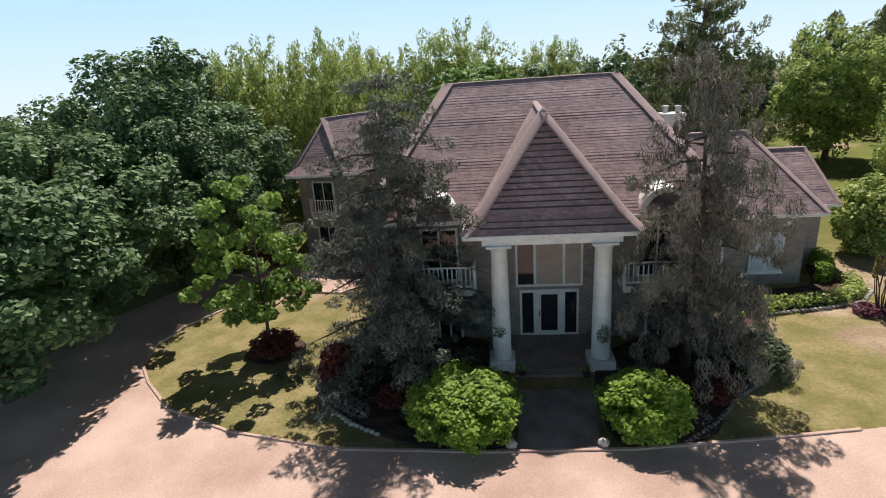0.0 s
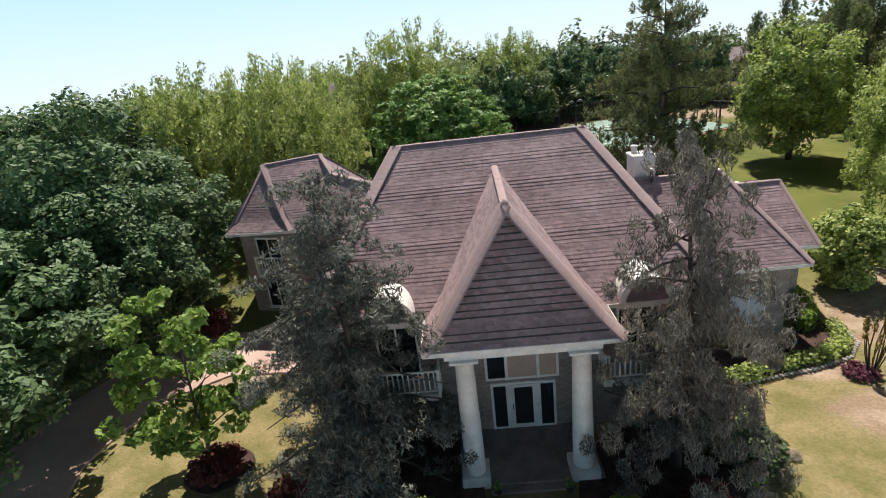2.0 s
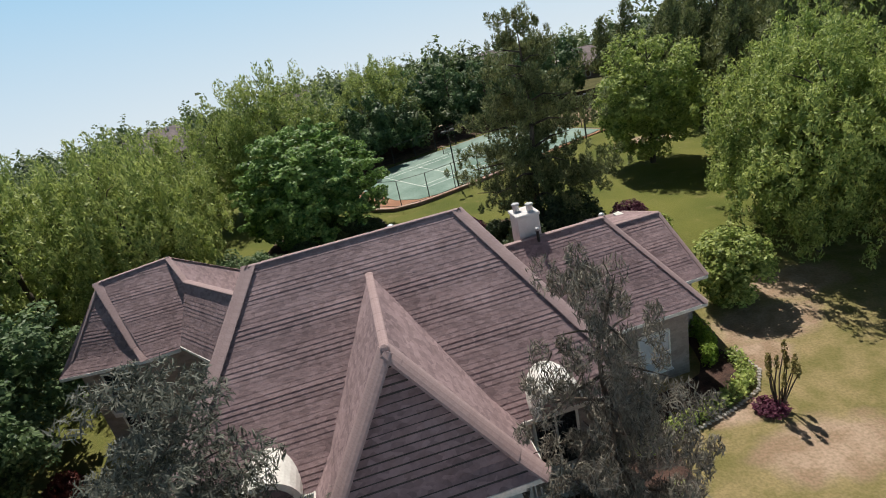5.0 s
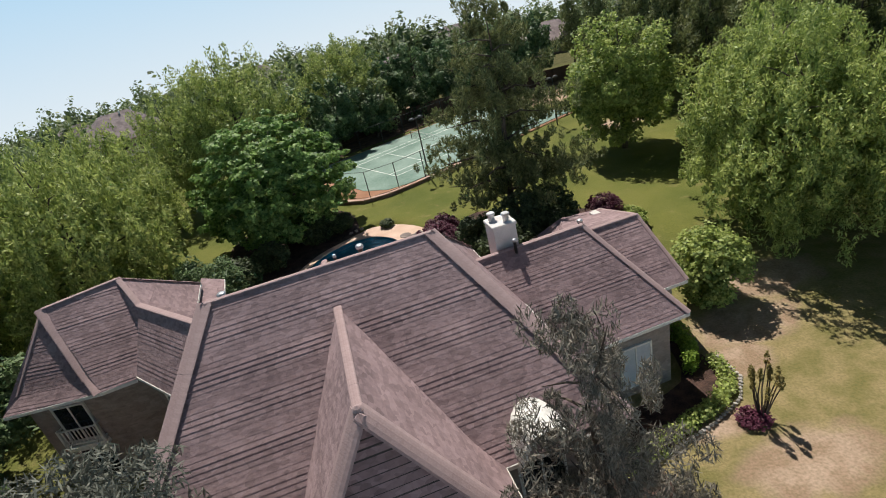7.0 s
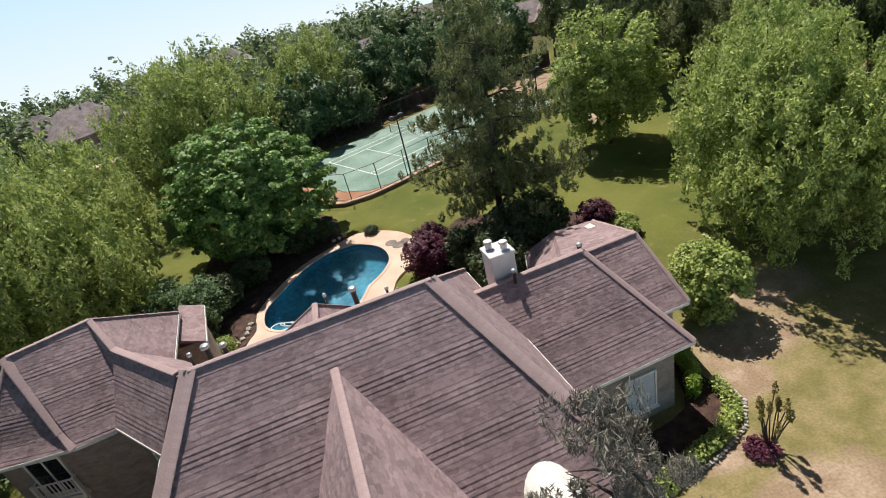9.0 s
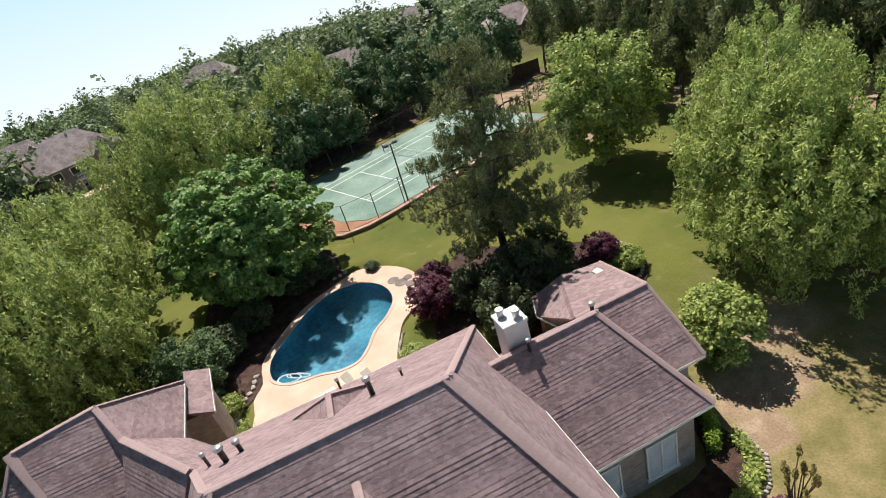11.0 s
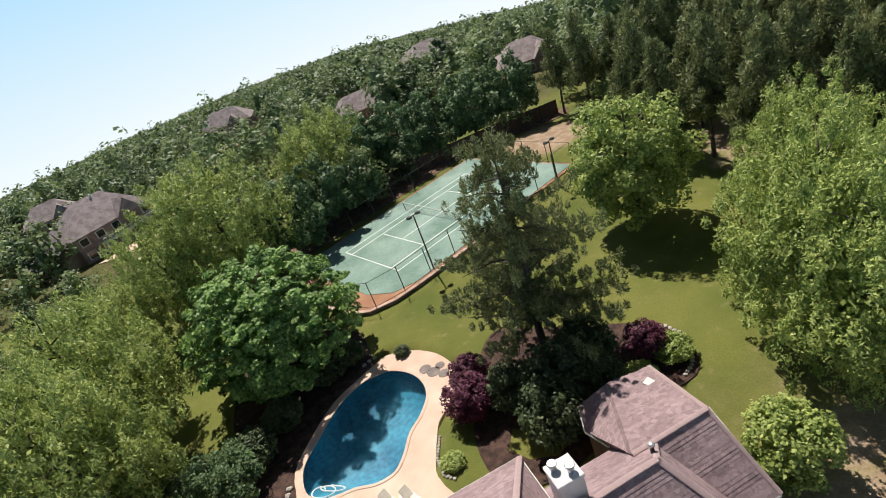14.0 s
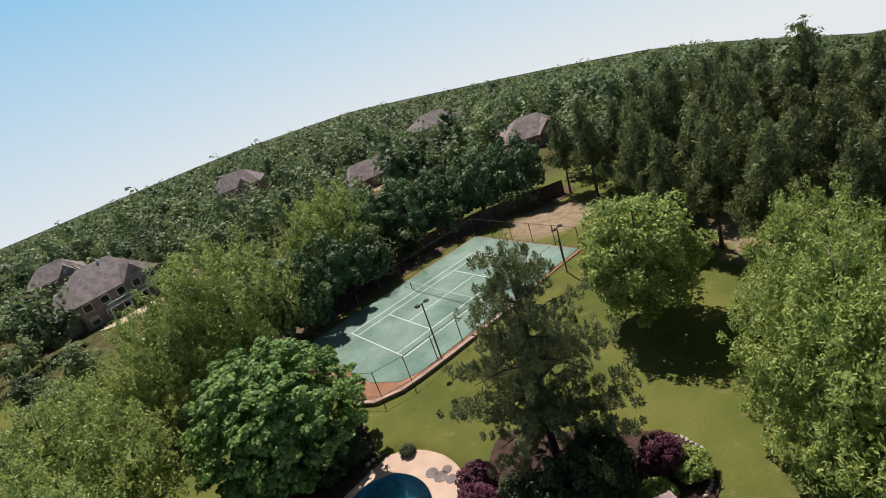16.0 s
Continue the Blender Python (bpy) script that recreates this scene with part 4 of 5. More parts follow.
# chimney and roof vents
chim = part("chimney", add_box(bmesh.new(), -0.55, 0.55, -0.55, 0.55, -3.3, 0.0, 0.02), M_STUCCO, house, "pale stucco chimney with two round flue caps")
chim.location = (7.6, 12.5, 8.3)
box("crown", -0.6, 0.6, -0.6, 0.6, -0.1, 0.06, M_STUCCO, chim, 0.03)
for dx, dy in ((-0.28, 0.25), (0.25, -0.2)):
    flue = part("flue", lathe(bmesh.new(), ((0.15, 0.0), (0.15, 0.3), (0.2, 0.31), (0.2, 0.36), (0.17, 0.39)), (dx, dy, 0.05), 16), M_METAL, chim, "round galvanised flue cap")
for at, h, r in (((1.2, 10.9, 8.95), 0.85, 0.1), ((-4.4, 11.3, 8.6), 0.85, 0.11), ((-5.2, 11.9, 8.1), 0.9, 0.06), ((-4.0, 11.9, 8.3), 0.6, 0.09), ((0.1, 12.6, 8.6), 0.4, 0.05), ((2.5, 12.0, 8.3), 0.35, 0.05), ((7.75, 11.35, 6.9), 0.75, 0.07), ((11.5, 12.4, 6.3), 0.7, 0.09)):
    v = part("roof_vent", lathe(bmesh.new(), ((r, -0.3), (r, h), (r * 1.5, h + 0.01), (r * 1.55, h + 0.1), (r * 1.2, h + 0.14)), (0, 0, 0), 12), M_DARK, house, "dark roof vent pipe with a pale cap", True)
    v.location = at
    part("vent_cap", lathe(bmesh.new(), ((r * 1.6, h + 0.03), (r * 1.62, h + 0.12), (r * 1.2, h + 0.17)), (0, 0, 0), 12), M_METAL, v, smooth=True)
box("skylight", -0.25, 0.25, -0.3, 0.3, 0.0, 0.12, M_WHITE, house, 0.02, "small white roof hatch", pose(14.9, 17.0, 4.72, 12, 0, 20))

# ---- trees and shrubs ----


def leaf_arrays(rng, centres, radii, count, size, aspect=1.7, droop=0.0, radial=0.0, squash=(1, 1, 1), outward=0.0):
    """Pointed leaf blades (two triangles each) scattered through round clumps, mostly near their skins, facing up and out."""
    n = len(centres)
    which = rng.integers(0, n, count)
    v = rng.normal(size=(count, 3))
    v /= np.linalg.norm(v, axis=1, keepdims=True)
    rad = rng.uniform(0.35, 1.0, count) ** 0.5
    p = centres[which] + v * (radii[which] * rad)[:, None] * np.array(squash)
    away = p - centres.mean(0)
    away /= np.linalg.norm(away, axis=1, keepdims=True) + 1e-9
    face = rng.normal(size=(count, 3)) * 0.5 + v * 0.4 + away * outward + np.array((0, 0, 0.7))
    face /= np.linalg.norm(face, axis=1, keepdims=True)
    axis = rng.normal(size=(count, 3))
    axis = axis * (1 - radial) + v * radial * 1.6
    axis[:, 2] -= droop * 1.5
    axis -= face * (axis * face).sum(1, keepdims=True) * (1 - min(1.0, abs(droop)))
    axis /= np.linalg.norm(axis, axis=1, keepdims=True)
    side = np.cross(face, axis)
    side /= np.linalg.norm(side, axis=1, keepdims=True) + 1e-9
    s = size * rng.uniform(0.6, 1.3, count)[:, None]
    a, b = p - axis * s * aspect * 0.5, p + axis * s * aspect * 0.5
    c, d = p + side * s * 0.5, p - side * s * 0.5
    verts = np.stack([a, c, b, d], 1).reshape(-1, 3)
    faces = np.arange(count * 4).reshape(-1, 4)
    return verts, faces


def with_heart(rng, verts, faces, centres, radii, count, size):
    """Adds the packed inner foliage of a crown, which shuts out the light."""
    mid = centres.mean(0)
    v, f = leaf_arrays(rng, mid + (centres - mid) * 0.58, radii * 0.7, count, size, 1.2)
    return np.concatenate([verts, v]), np.concatenate([faces, f + len(verts)])


def quads_mesh(name, verts, faces, material):
    me = bpy.data.meshes.new(name)
    me.vertices.add(len(verts))
    me.vertices.foreach_set("co", np.asarray(verts, np.float32).ravel())
    me.loops.add(faces.size)
    me.loops.foreach_set("vertex_index", faces.astype(np.int32).ravel())
    me.polygons.add(len(faces))
    me.polygons.foreach_set("loop_start", np.arange(0, faces.size, 4, dtype=np.int32))
    me.update(calc_edges=True)
    me.materials.append(material)
    return me


def branches(rng, height, spread, base_r, start=0.3, count=9, lean=0.06, upward=0.6):
    """A tapered, slightly bent trunk with limbs."""
    bm = bmesh.new()
    pts = [Vector((0, 0, -0.3))]
    for k in range(1, 6):
        f = k / 5
        pts.append(Vector((rng.normal() * lean * height * f * 0.5, rng.normal() * lean * height * f * 0.5, height * 0.92 * f)))
    for k in range(5):
        beam(bm, pts[k], pts[k + 1], base_r * (1 - k / 5.4), base_r * (1 - (k + 1) / 5.4), 8)
    for k in range(count):
        f = start + (0.9 - start) * k / count
        seg = min(4, int(f * 5))
        p = pts[seg].lerp(pts[seg + 1], f * 5 - seg)
        t = k * 2.4 + rng.uniform(-0.4, 0.4)
        reach = spread * (1 - 0.55 * f) * rng.uniform(0.6, 0.95)
        q = p + Vector((math.cos(t) * reach, math.sin(t) * reach, reach * upward * rng.uniform(0.5, 1.1)))
        mid = p.lerp(q, 0.5) + Vector((0, 0, reach * 0.08))
        r = base_r * 0.42 * (1 - 0.6 * f)
        beam(bm, p, mid, r, r * 0.65, 6)
        beam(bm, mid, q, r * 0.65, r * 0.2, 5)
    return bm


def broad_crown(rng, height, spread, low, clumps, clump_r, top=0.5, shell=0.45):
    """Clump centres over an uneven egg-shaped crown."""
    v = rng.normal(size=(clumps, 3))
    v /= np.linalg.norm(v, axis=1, keepdims=True)
    r = rng.uniform(shell, 1.0, clumps) ** 0.6 * rng.uniform(0.8 + 0.25 * (shell - 0.45), 1.12 - 0.1 * (shell - 0.45), clumps)
    zc = low + (height - low) * top
    half = np.where(v[:, 2] > 0, height - zc, zc - low)
    p = v * r[:, None] * np.stack([np.full(clumps, spread), np.full(clumps, spread), half], 1)
    p[:, 2] += zc
    return p, clump_r * rng.uniform(0.65, 1.25, clumps)


def make_tree(name, label, seed, kind):
    """One tree of a kind, standing at the origin."""
    rng = np.random.default_rng(seed)
    k = dict(height=10, spread=4, low=2.2, clumps=90, clump_r=1.0, leaves=9000, leaf=0.2, mat=L_OAK, trunk=0.25, aspect=1.7, droop=0.0, squash=(1, 1, 0.8), top=0.45, limbs=9, upward=0.6, start=0.25)
    k.update(kind)
    tree = empty(name)
    tagged(tree, label, "tree" if "tree" in name or "cedar" in name or "pine" in name else "shrub")
    part("trunk", branches(rng, k["height"], k["spread"], k["trunk"], k["start"], k["limbs"], upward=k["upward"]), M_BARK, tree, smooth=True)
    if k.get("tiers"):
        pts, rad = [], []
        for t in range(k["tiers"]):
            f = t / k["tiers"]
            z = k["low"] + (k["height"] - k["low"]) * f
            for b in range(max(3, int(k["arms"] * (1 - 0.55 * f)))):
                a = rng.uniform(0, 2 * math.pi)
                reach = k["spread"] * (1 - f) ** k.get("taper", 0.8) * rng.uniform(0.45, 1.1) + 0.25
                steps = max(2, int(reach / 0.55))
                for s in range(steps):
                    d = reach * (s + 1) / steps
                    sag = k["sag"] * (d / max(0.6, k["spread"])) ** 2 * k["spread"]
                    pts.append((math.cos(a) * d + rng.normal() * 0.12, math.sin(a) * d + rng.normal() * 0.12, z - sag + rng.normal() * 0.15))
                    rad.append(k["clump_r"] * rng.uniform(0.6, 1.2))
        pts, rad = np.array(pts), np.array(rad)
    else:
        pts, rad = broad_crown(rng, k["height"], k["spread"], k["low"], k["clumps"], k["clump_r"], k["top"], k.get("shell", 0.45))
        if k.get("weep"):
            more = pts[rng.integers(0, len(pts), len(pts))] + np.stack([rng.normal(size=len(pts)) * 0.3, rng.normal(size=len(pts)) * 0.3, -rng.uniform(0.4, k["weep"], len(pts))], 1)
            more[:, 2] = np.maximum(more[:, 2], 0.8)
            pts, rad = np.concatenate([pts, more]), np.concatenate([rad, rad * 0.7])
    v, f = leaf_arrays(rng, pts, rad, k["leaves"], k["leaf"], k["aspect"], k["droop"], k.get("radial", 0.0), k["squash"], k.get("outward", 0.0))
    if k.get("heart"):
        v, f = with_heart(rng, v, f, pts, rad, int(k["leaves"] * 0.12), k["heart"])
    v[:, 2] = np.maximum(v[:, 2], 0.05)
    crown = new("crown", quads_mesh("crown", v, f, k["mat"]))
    crown.parent = tree
    return tree


def plant(proto, x, y, scale=1.0, turn=0.0, tall=1.0, z=None, label="", first=False):
    """Stands a tree, or a copy of it, on the ground."""
    m = pose(x, y, ground_z(x, y) if z is None else z, 0, 0, turn)
    ob = proto if first else copy_thing(proto, m)
    ob.matrix_basis = m @ Matrix.Diagonal((scale, scale, scale * tall, 1))
    if label:
        tagged(ob, label)
    return ob


def grow(name, label, seed, kind, spots):
    proto = make_tree(name, label, seed, kind)
    for i, s in enumerate(spots):
        plant(proto, *s, first=i == len(spots) - 1)
    return proto


OAK = dict(height=12, spread=5.1, low=1.3, shell=0.65, clumps=115, clump_r=0.95, leaves=22000, leaf=0.19, mat=L_OAK, trunk=0.3, outward=0.35, heart=0.42)
WILLOW = dict(height=14, spread=6.6, low=1.0, clumps=330, clump_r=0.62, leaves=32000, leaf=0.118, aspect=3.0, droop=0.75, weep=1.3, squash=(0.85, 0.85, 1.25), mat=L_WILLOW, trunk=0.3, outward=0.3, heart=0.32)
MAPLE = dict(height=11.2, spread=6.9, low=0.2, shell=0.75, top=0.42, clumps=520, clump_r=0.6, leaves=40000, leaf=0.26, aspect=1.3, mat=L_MAPLE, trunk=0.3, squash=(1, 1, 0.45), outward=0.45, heart=0.5)
BRIGHT = dict(height=13.2, spread=5.3, low=0.9, clumps=170, clump_r=0.95, leaves=22000, leaf=0.21, mat=L_BRIGHT, trunk=0.3, droop=0.4, outward=0.3, heart=0.4)
YOUNG = dict(height=6.2, spread=2.5, low=1.1, clumps=70, clump_r=0.46, top=0.36, leaves=6500, leaf=0.18, aspect=1.4, mat=L_YOUNG, trunk=0.09, squash=(1, 1, 0.55), limbs=14)
CEDAR = dict(height=11.7, spread=3.6, low=1.6, tiers=16, arms=7, taper=0.55, sag=0.45, clump_r=0.36, leaves=52000, leaf=0.033, aspect=8.0, droop=1.0, mat=L_CEDAR, trunk=0.22, squash=(1, 1, 1.3), limbs=34, upward=-0.15, start=0.1)
PINE = dict(height=17.0, spread=6.4, low=3.4, tiers=18, arms=11, taper=0.5, sag=-0.14, clump_r=0.36, leaves=64000, leaf=0.07, aspect=5.0, droop=-0.55, radial=0.6, mat=L_PINE, trunk=0.32, squash=(0.8, 0.8, 1.35), limbs=34, upward=0.2, start=0.15)
WOODPINE = dict(height=15.0, spread=3.3, low=5.6, tiers=13, arms=8, taper=0.75, sag=-0.15, clump_r=0.55, leaves=7000, leaf=0.15, aspect=4.0, droop=-0.6, radial=0.5, mat=L_PINE, trunk=0.24, squash=(0.8, 0.8, 1.4), limbs=10, upward=0.2, start=0.35)

grow("cedar_tree", "grey-green weeping cedar beside the porch", 11, CEDAR, [(5.0, 0.2, 1.0, 70, 1.0)])
grow("cedar_tree", "dense grey-blue weeping cedar beside the porch", 12, dict(CEDAR, mat=L_BLUECEDAR, spread=4.7, low=1.0, leaves=66000, leaf=0.044, aspect=6.2, arms=12, droop=0.45, squash=(1.1, 1.1, 0.6), sag=0.35, clump_r=0.42), [(-6.0, 0.9, 1.0, 0, 1.0)])
grow("tree", "young yellow-green tree in the front lawn", 13, YOUNG, [(-12.4, 1.8, 1.0, 30, 1.27)])
grow("tree", "dark green broad-leaved tree along the drive", 14, OAK, [(-24.6, 14.6, 1.15, 0, 1.05), (-22.7, 4.2, 1.08, 140, 0.8), (-21.8, -2.0, 1.05, 60, 0.82), (-32, 9, 1.05, 200, 0.9), (-33.5, -2, 1.0, 260, 1.0), (-28.5, 22.5, 1.1, 310, 1.0), (-21.7, 10.0, 0.88, 90, 1.0), (-20.7, 16.2, 0.95, 170, 0.92), (-19.9, 12.0, 0.72, 20, 1.1)])
grow("willow_tree", "light green willowy tree behind the house", 15, WILLOW, [(-17.6, 39.5, 1.03, 0, 1.02), (-24.0, 29.5, 1.0, 200, 1.05), (-16.4, 30.0, 0.88, 80, 1.2), (-29, 41, 1.0, 150, 1.0), (-7.2, 61.5, 1.3, 120, 0.95), (-13.5, 57.0, 0.95, 60, 1.05), (7.0, 78.0, 1.1, 240, 0.98), (-22, 54, 0.8, 300, 0.9)])
grow("maple_tree", "dense dark green maple beside the pool", 16, MAPLE, [(-3.9, 40.2, 1.0, 0, 1.0)])
grow("tree", "bright green tree at the lawn's edge", 17, BRIGHT, [(29.4, 36.4, 1.0, 0, 0.98)])
grow("willow_tree", "tall light green tree beside the side lawn", 18, dict(WILLOW, mat=L_BRIGHT, height=13.5, spread=6.0, leaves=40000, leaf=0.1), [(28.6, 18.4, 1.0, 0, 1.0), (26.4, 14.3, 0.93, 130, 1.0), (31.4, 9.6, 0.9, 300, 1.0), (38.5, 8.0, 1.0, 40, 1.0), (36, 25, 0.9, 220, 1.0)])
grow("pine_tree", "tall dark pine with open lower limbs behind the house", 19, PINE, [(13.7, 27.3, 1.0, 0, 1.0)])
grow("pine_tree", "tall straight pine in the dark wood", 20, WOODPINE, [(46 + (i % 6) * 6.0 + random.uniform(-2, 2), 20 + (i // 6) * 7.5 + random.uniform(-3, 3), random.uniform(0.85, 1.1), i * 67, random.uniform(0.85, 1.05)) for i in range(48)] + [(41.5, 34, 0.95, 20, 1.0), (42.5, 41, 1.0, 80, 0.95), (42, 51, 0.95, 140, 1.0), (43, 27.5, 0.9, 200, 1.0), (40.5, 45.5, 0.9, 250, 0.95)])
grow("tree", "dark green tree behind the tennis court", 21, dict(OAK, height=9, leaves=9000, leaf=0.3, clumps=80), [(0.0, 64.5, 1.0, 0, 1.1), (4.2, 69.0, 0.95, 90, 1.15), (13.0, 78.5, 0.95, 180, 1.25), (19.5, 79.5, 0.95, 320, 1.25), (10.0, 70.6, 0.62, 40, 1.25), (26, 80, 1.0, 270, 1.1), (32, 80, 1.0, 30, 1.15), (39, 79.5, 1.0, 60, 1.2)])


# round clipped bushes
def bush_kind(r, mat, leaves, leaf, h=None):
    return dict(height=h or r * 1.75, spread=r, low=0.05, shell=0.85, clumps=190, clump_r=r * 0.2, leaves=leaves, leaf=leaf, mat=mat, trunk=0.06, squash=(1, 1, 0.85), top=0.5, limbs=6, aspect=1.5, outward=0.4, heart=leaf * 2.5)


grow("bush", "large round bright green bush beside the walk", 31, bush_kind(1.72, L_YELLOW, 17000, 0.1), [(-3.3, -3.6, 1.0, 0, 0.62)])
grow("bush", "round bright green bush beside the walk", 32, bush_kind(1.3, L_YELLOW, 11000, 0.1), [(2.5, -3.5, 1.0, 0, 0.78)])
grow("bush", "round dark purple bush behind the house", 33, bush_kind(1.45, L_PURPLE, 7000, 0.11, 2.9), [(18.6, 22.6, 0.85, 0, 1.0), (6.9, 25.4, 1.1, 40, 0.9), (7.9, 27.6, 0.95, 90, 0.9)])
grow("bush", "dark green shrub in the planting bed", 34, bush_kind(1.4, L_SHADE, 6500, 0.11, 2.2), [(12.2, 22.6, 1.5, 20, 1.25), (15.3, 24.4, 1.3, 80, 1.2), (10.6, 20.6, 1.4, 120, 1.2), (9.8, 24.4, 1.2, 200, 1.1), (14.2, 21.6, 1.2, 240, 1.1), (4.6, 34.9, 0.42, 10, 0.8)])
grow("bush", "low clipped yellow-green shrub in the planting bed", 37, bush_kind(1.2, L_BRIGHT, 4500, 0.11, 1.5), [(19.7, 21.4, 1.0, 0, 0.9), (16.9, 20.9, 0.8, 40, 0.9), (4.2, 22.4, 0.6, 90, 0.6), (-7.7, 24.6, 0.8, 150, 1.0)])
grow("bush", "yellow-green shrub beside the side wing", 35, bush_kind(1.9, L_BRIGHT, 8000, 0.14, 4.2), [(18.7, 12.2, 1.0, 0, 1.0)])
grow("bush", "dark red-leaved shrub in the mulch", 36, bush_kind(0.75, L_RED, 2600, 0.09, 1.1), [(-12.0, 1.5, 1.25, 0, 0.7), (-8.2, -1.0, 1.0, 30, 1.5), (5.2, -1.9, 1.0, 60, 0.9), (-16.9, 12.8, 1.0, 10, 1.4), (-6.0, -2.3, 0.7, 80, 0.9)])
grow("bush", "dark shade-grown shrub under the trees", 38, bush_kind(1.3, L_SHADE, 4500, 0.14, 2.0), [(-9.5, 26.5, 1.2, 0, 1.0), (-8.0, 31.0, 1.3, 40, 1.0), (-5.5, 33.5, 1.1, 80, 1.0), (-1.5, 36.6, 1.2, 120, 0.9), (-13.0, 30.0, 1.3, 160, 1.0), (-10.5, 23.5, 1.1, 200, 1.0), (0.5, 37.5, 1.0, 20, 0.8), (-17.0, 24.5, 1.3, 10, 1.0), (7.4, 0.2, 0.8, 50, 0.8), (6.2, 1.3, 0.8, 100, 0.8)])
grow("tree", "small dark tree in the shade beside the pool", 39, dict(OAK, height=7.5, spread=3.8, leaves=11000, low=0.8), [(-9.4, 28.0, 0.62, 90, 1.0)])

import collections

# ---- far woods and neighbouring houses ----
CLEAR = [(-36, 116, 13), (-60, 160, 12), (-12, 208, 14), (27, 150, 13), (59, 183, 12), (62, 117, 11)]


def far_woods():
    rng = np.random.default_rng(77)
    protos = []
    for kind in range(5):
        h, sp = (11.5, 4.8) if kind < 4 else (14.5, 3.4)
        p, r = broad_crown(rng, h, sp, 0.6, 26, 1.55, 0.5)
        protos.append(with_heart(rng, *leaf_arrays(rng, p, r, 560, 0.6, 1.4, outward=0.5), p, r, 40, 1.8))
    near = []
    for kind in range(3):
        p, r = broad_crown(rng, 10.0, 4.4, 0.6, 34, 1.3, 0.5)
        near.append(with_heart(rng, *leaf_arrays(rng, p, r, 1300, 0.38, 1.5, outward=0.5), p, r, 60, 1.6))
    small = []
    for kind in range(4):
        p, r = broad_crown(rng, 11.0, 5.0, 0.5, 12, 2.1, 0.5)
        small.append(with_heart(rng, *leaf_arrays(rng, p, r, 210, 1.0, 1.3, outward=0.5), p, r, 16, 2.8))
    tiny = []
    for kind in range(3):
        p, r = broad_crown(rng, 11.0, 5.4, 0.5, 9, 2.4, 0.5)
        tiny.append(with_heart(rng, *leaf_arrays(rng, p, r, 80, 1.7, 1.3, outward=0.5), p, r, 8, 3.4))
    vs, fs, base = [], [], 0
    stood = collections.defaultdict(list)
    for ring, (r0, r1, count) in enumerate(((66, 150, 900), (150, 330, 2200), (330, 1500, 2600))):
        for _ in range(count):
            az = radians(rng.uniform(-52, 84))
            r = math.sqrt(rng.uniform(r0**2, r1**2)) if ring < 2 else math.exp(rng.uniform(math.log(r0), math.log(r1)))
            x, y = 4 + r * math.sin(az), 0.5 + r * math.cos(az)
            q = Vector((x, y, 0)) - CC
            if abs(q.dot(CU)) < 14 and abs(q.dot(CV)) < 23:
                continue
            ahead = [((x - 4) * (a - 4) + y * b) / math.hypot(a - 4, b) - math.hypot(a - 4, b) for a, b, c in CLEAR]
            aside = [abs((x - 4) * b - y * (a - 4)) / math.hypot(a - 4, b) for a, b, c in CLEAR]
            if any(-36 < g < 0 and s < 9.0 for g, s in zip(ahead, aside)):
                continue
            if any(math.hypot(x - a, y - b) < c for a, b, c in CLEAR) or (-8 < x < 45 and y < 68) or (18 < x < 43 and y < 74) or (-30 < x < -8 and y < 84):
                continue
            room = (5.6, 6.4, 0.0)[ring]
            key = (int(x // 8), int(y // 8))
            if any(math.hypot(x - a, y - b) < room for i in (-1, 0, 1) for j in (-1, 0, 1) for a, b in stood[key[0] + i, key[1] + j]):
                continue
            stood[key].append((x, y))
            v, f = near[rng.integers(0, 3)] if r < 100 else protos[rng.integers(0, 5)] if r < 200 else small[rng.integers(0, 4)] if r < 420 else tiny[rng.integers(0, 3)]
            t, s = rng.uniform(0, 6.28), rng.uniform(0.7, 1.2) * (0.72 if ring == 0 and az < 0.36 and r < 105 else 1.0)
            if ring > 0 and rng.uniform() < 0.1:
                s *= 1.2
            c, n = math.cos(t) * s, math.sin(t) * s
            w = np.stack([v[:, 0] * c - v[:, 1] * n + x, v[:, 0] * n + v[:, 1] * c + y, v[:, 2] * s * rng.uniform(0.8, 1.15) + ground_z(x, y) - 0.3], 1)
            vs.append(w)
            fs.append(f + base)
            base += len(w)
    ob = new("far_woods", quads_mesh("far_woods", np.concatenate(vs), np.concatenate(fs), L_FAR))
    tagged(ob, "wooded hills of mixed green trees in the distance", "woods", kind="stuff")


far_woods()


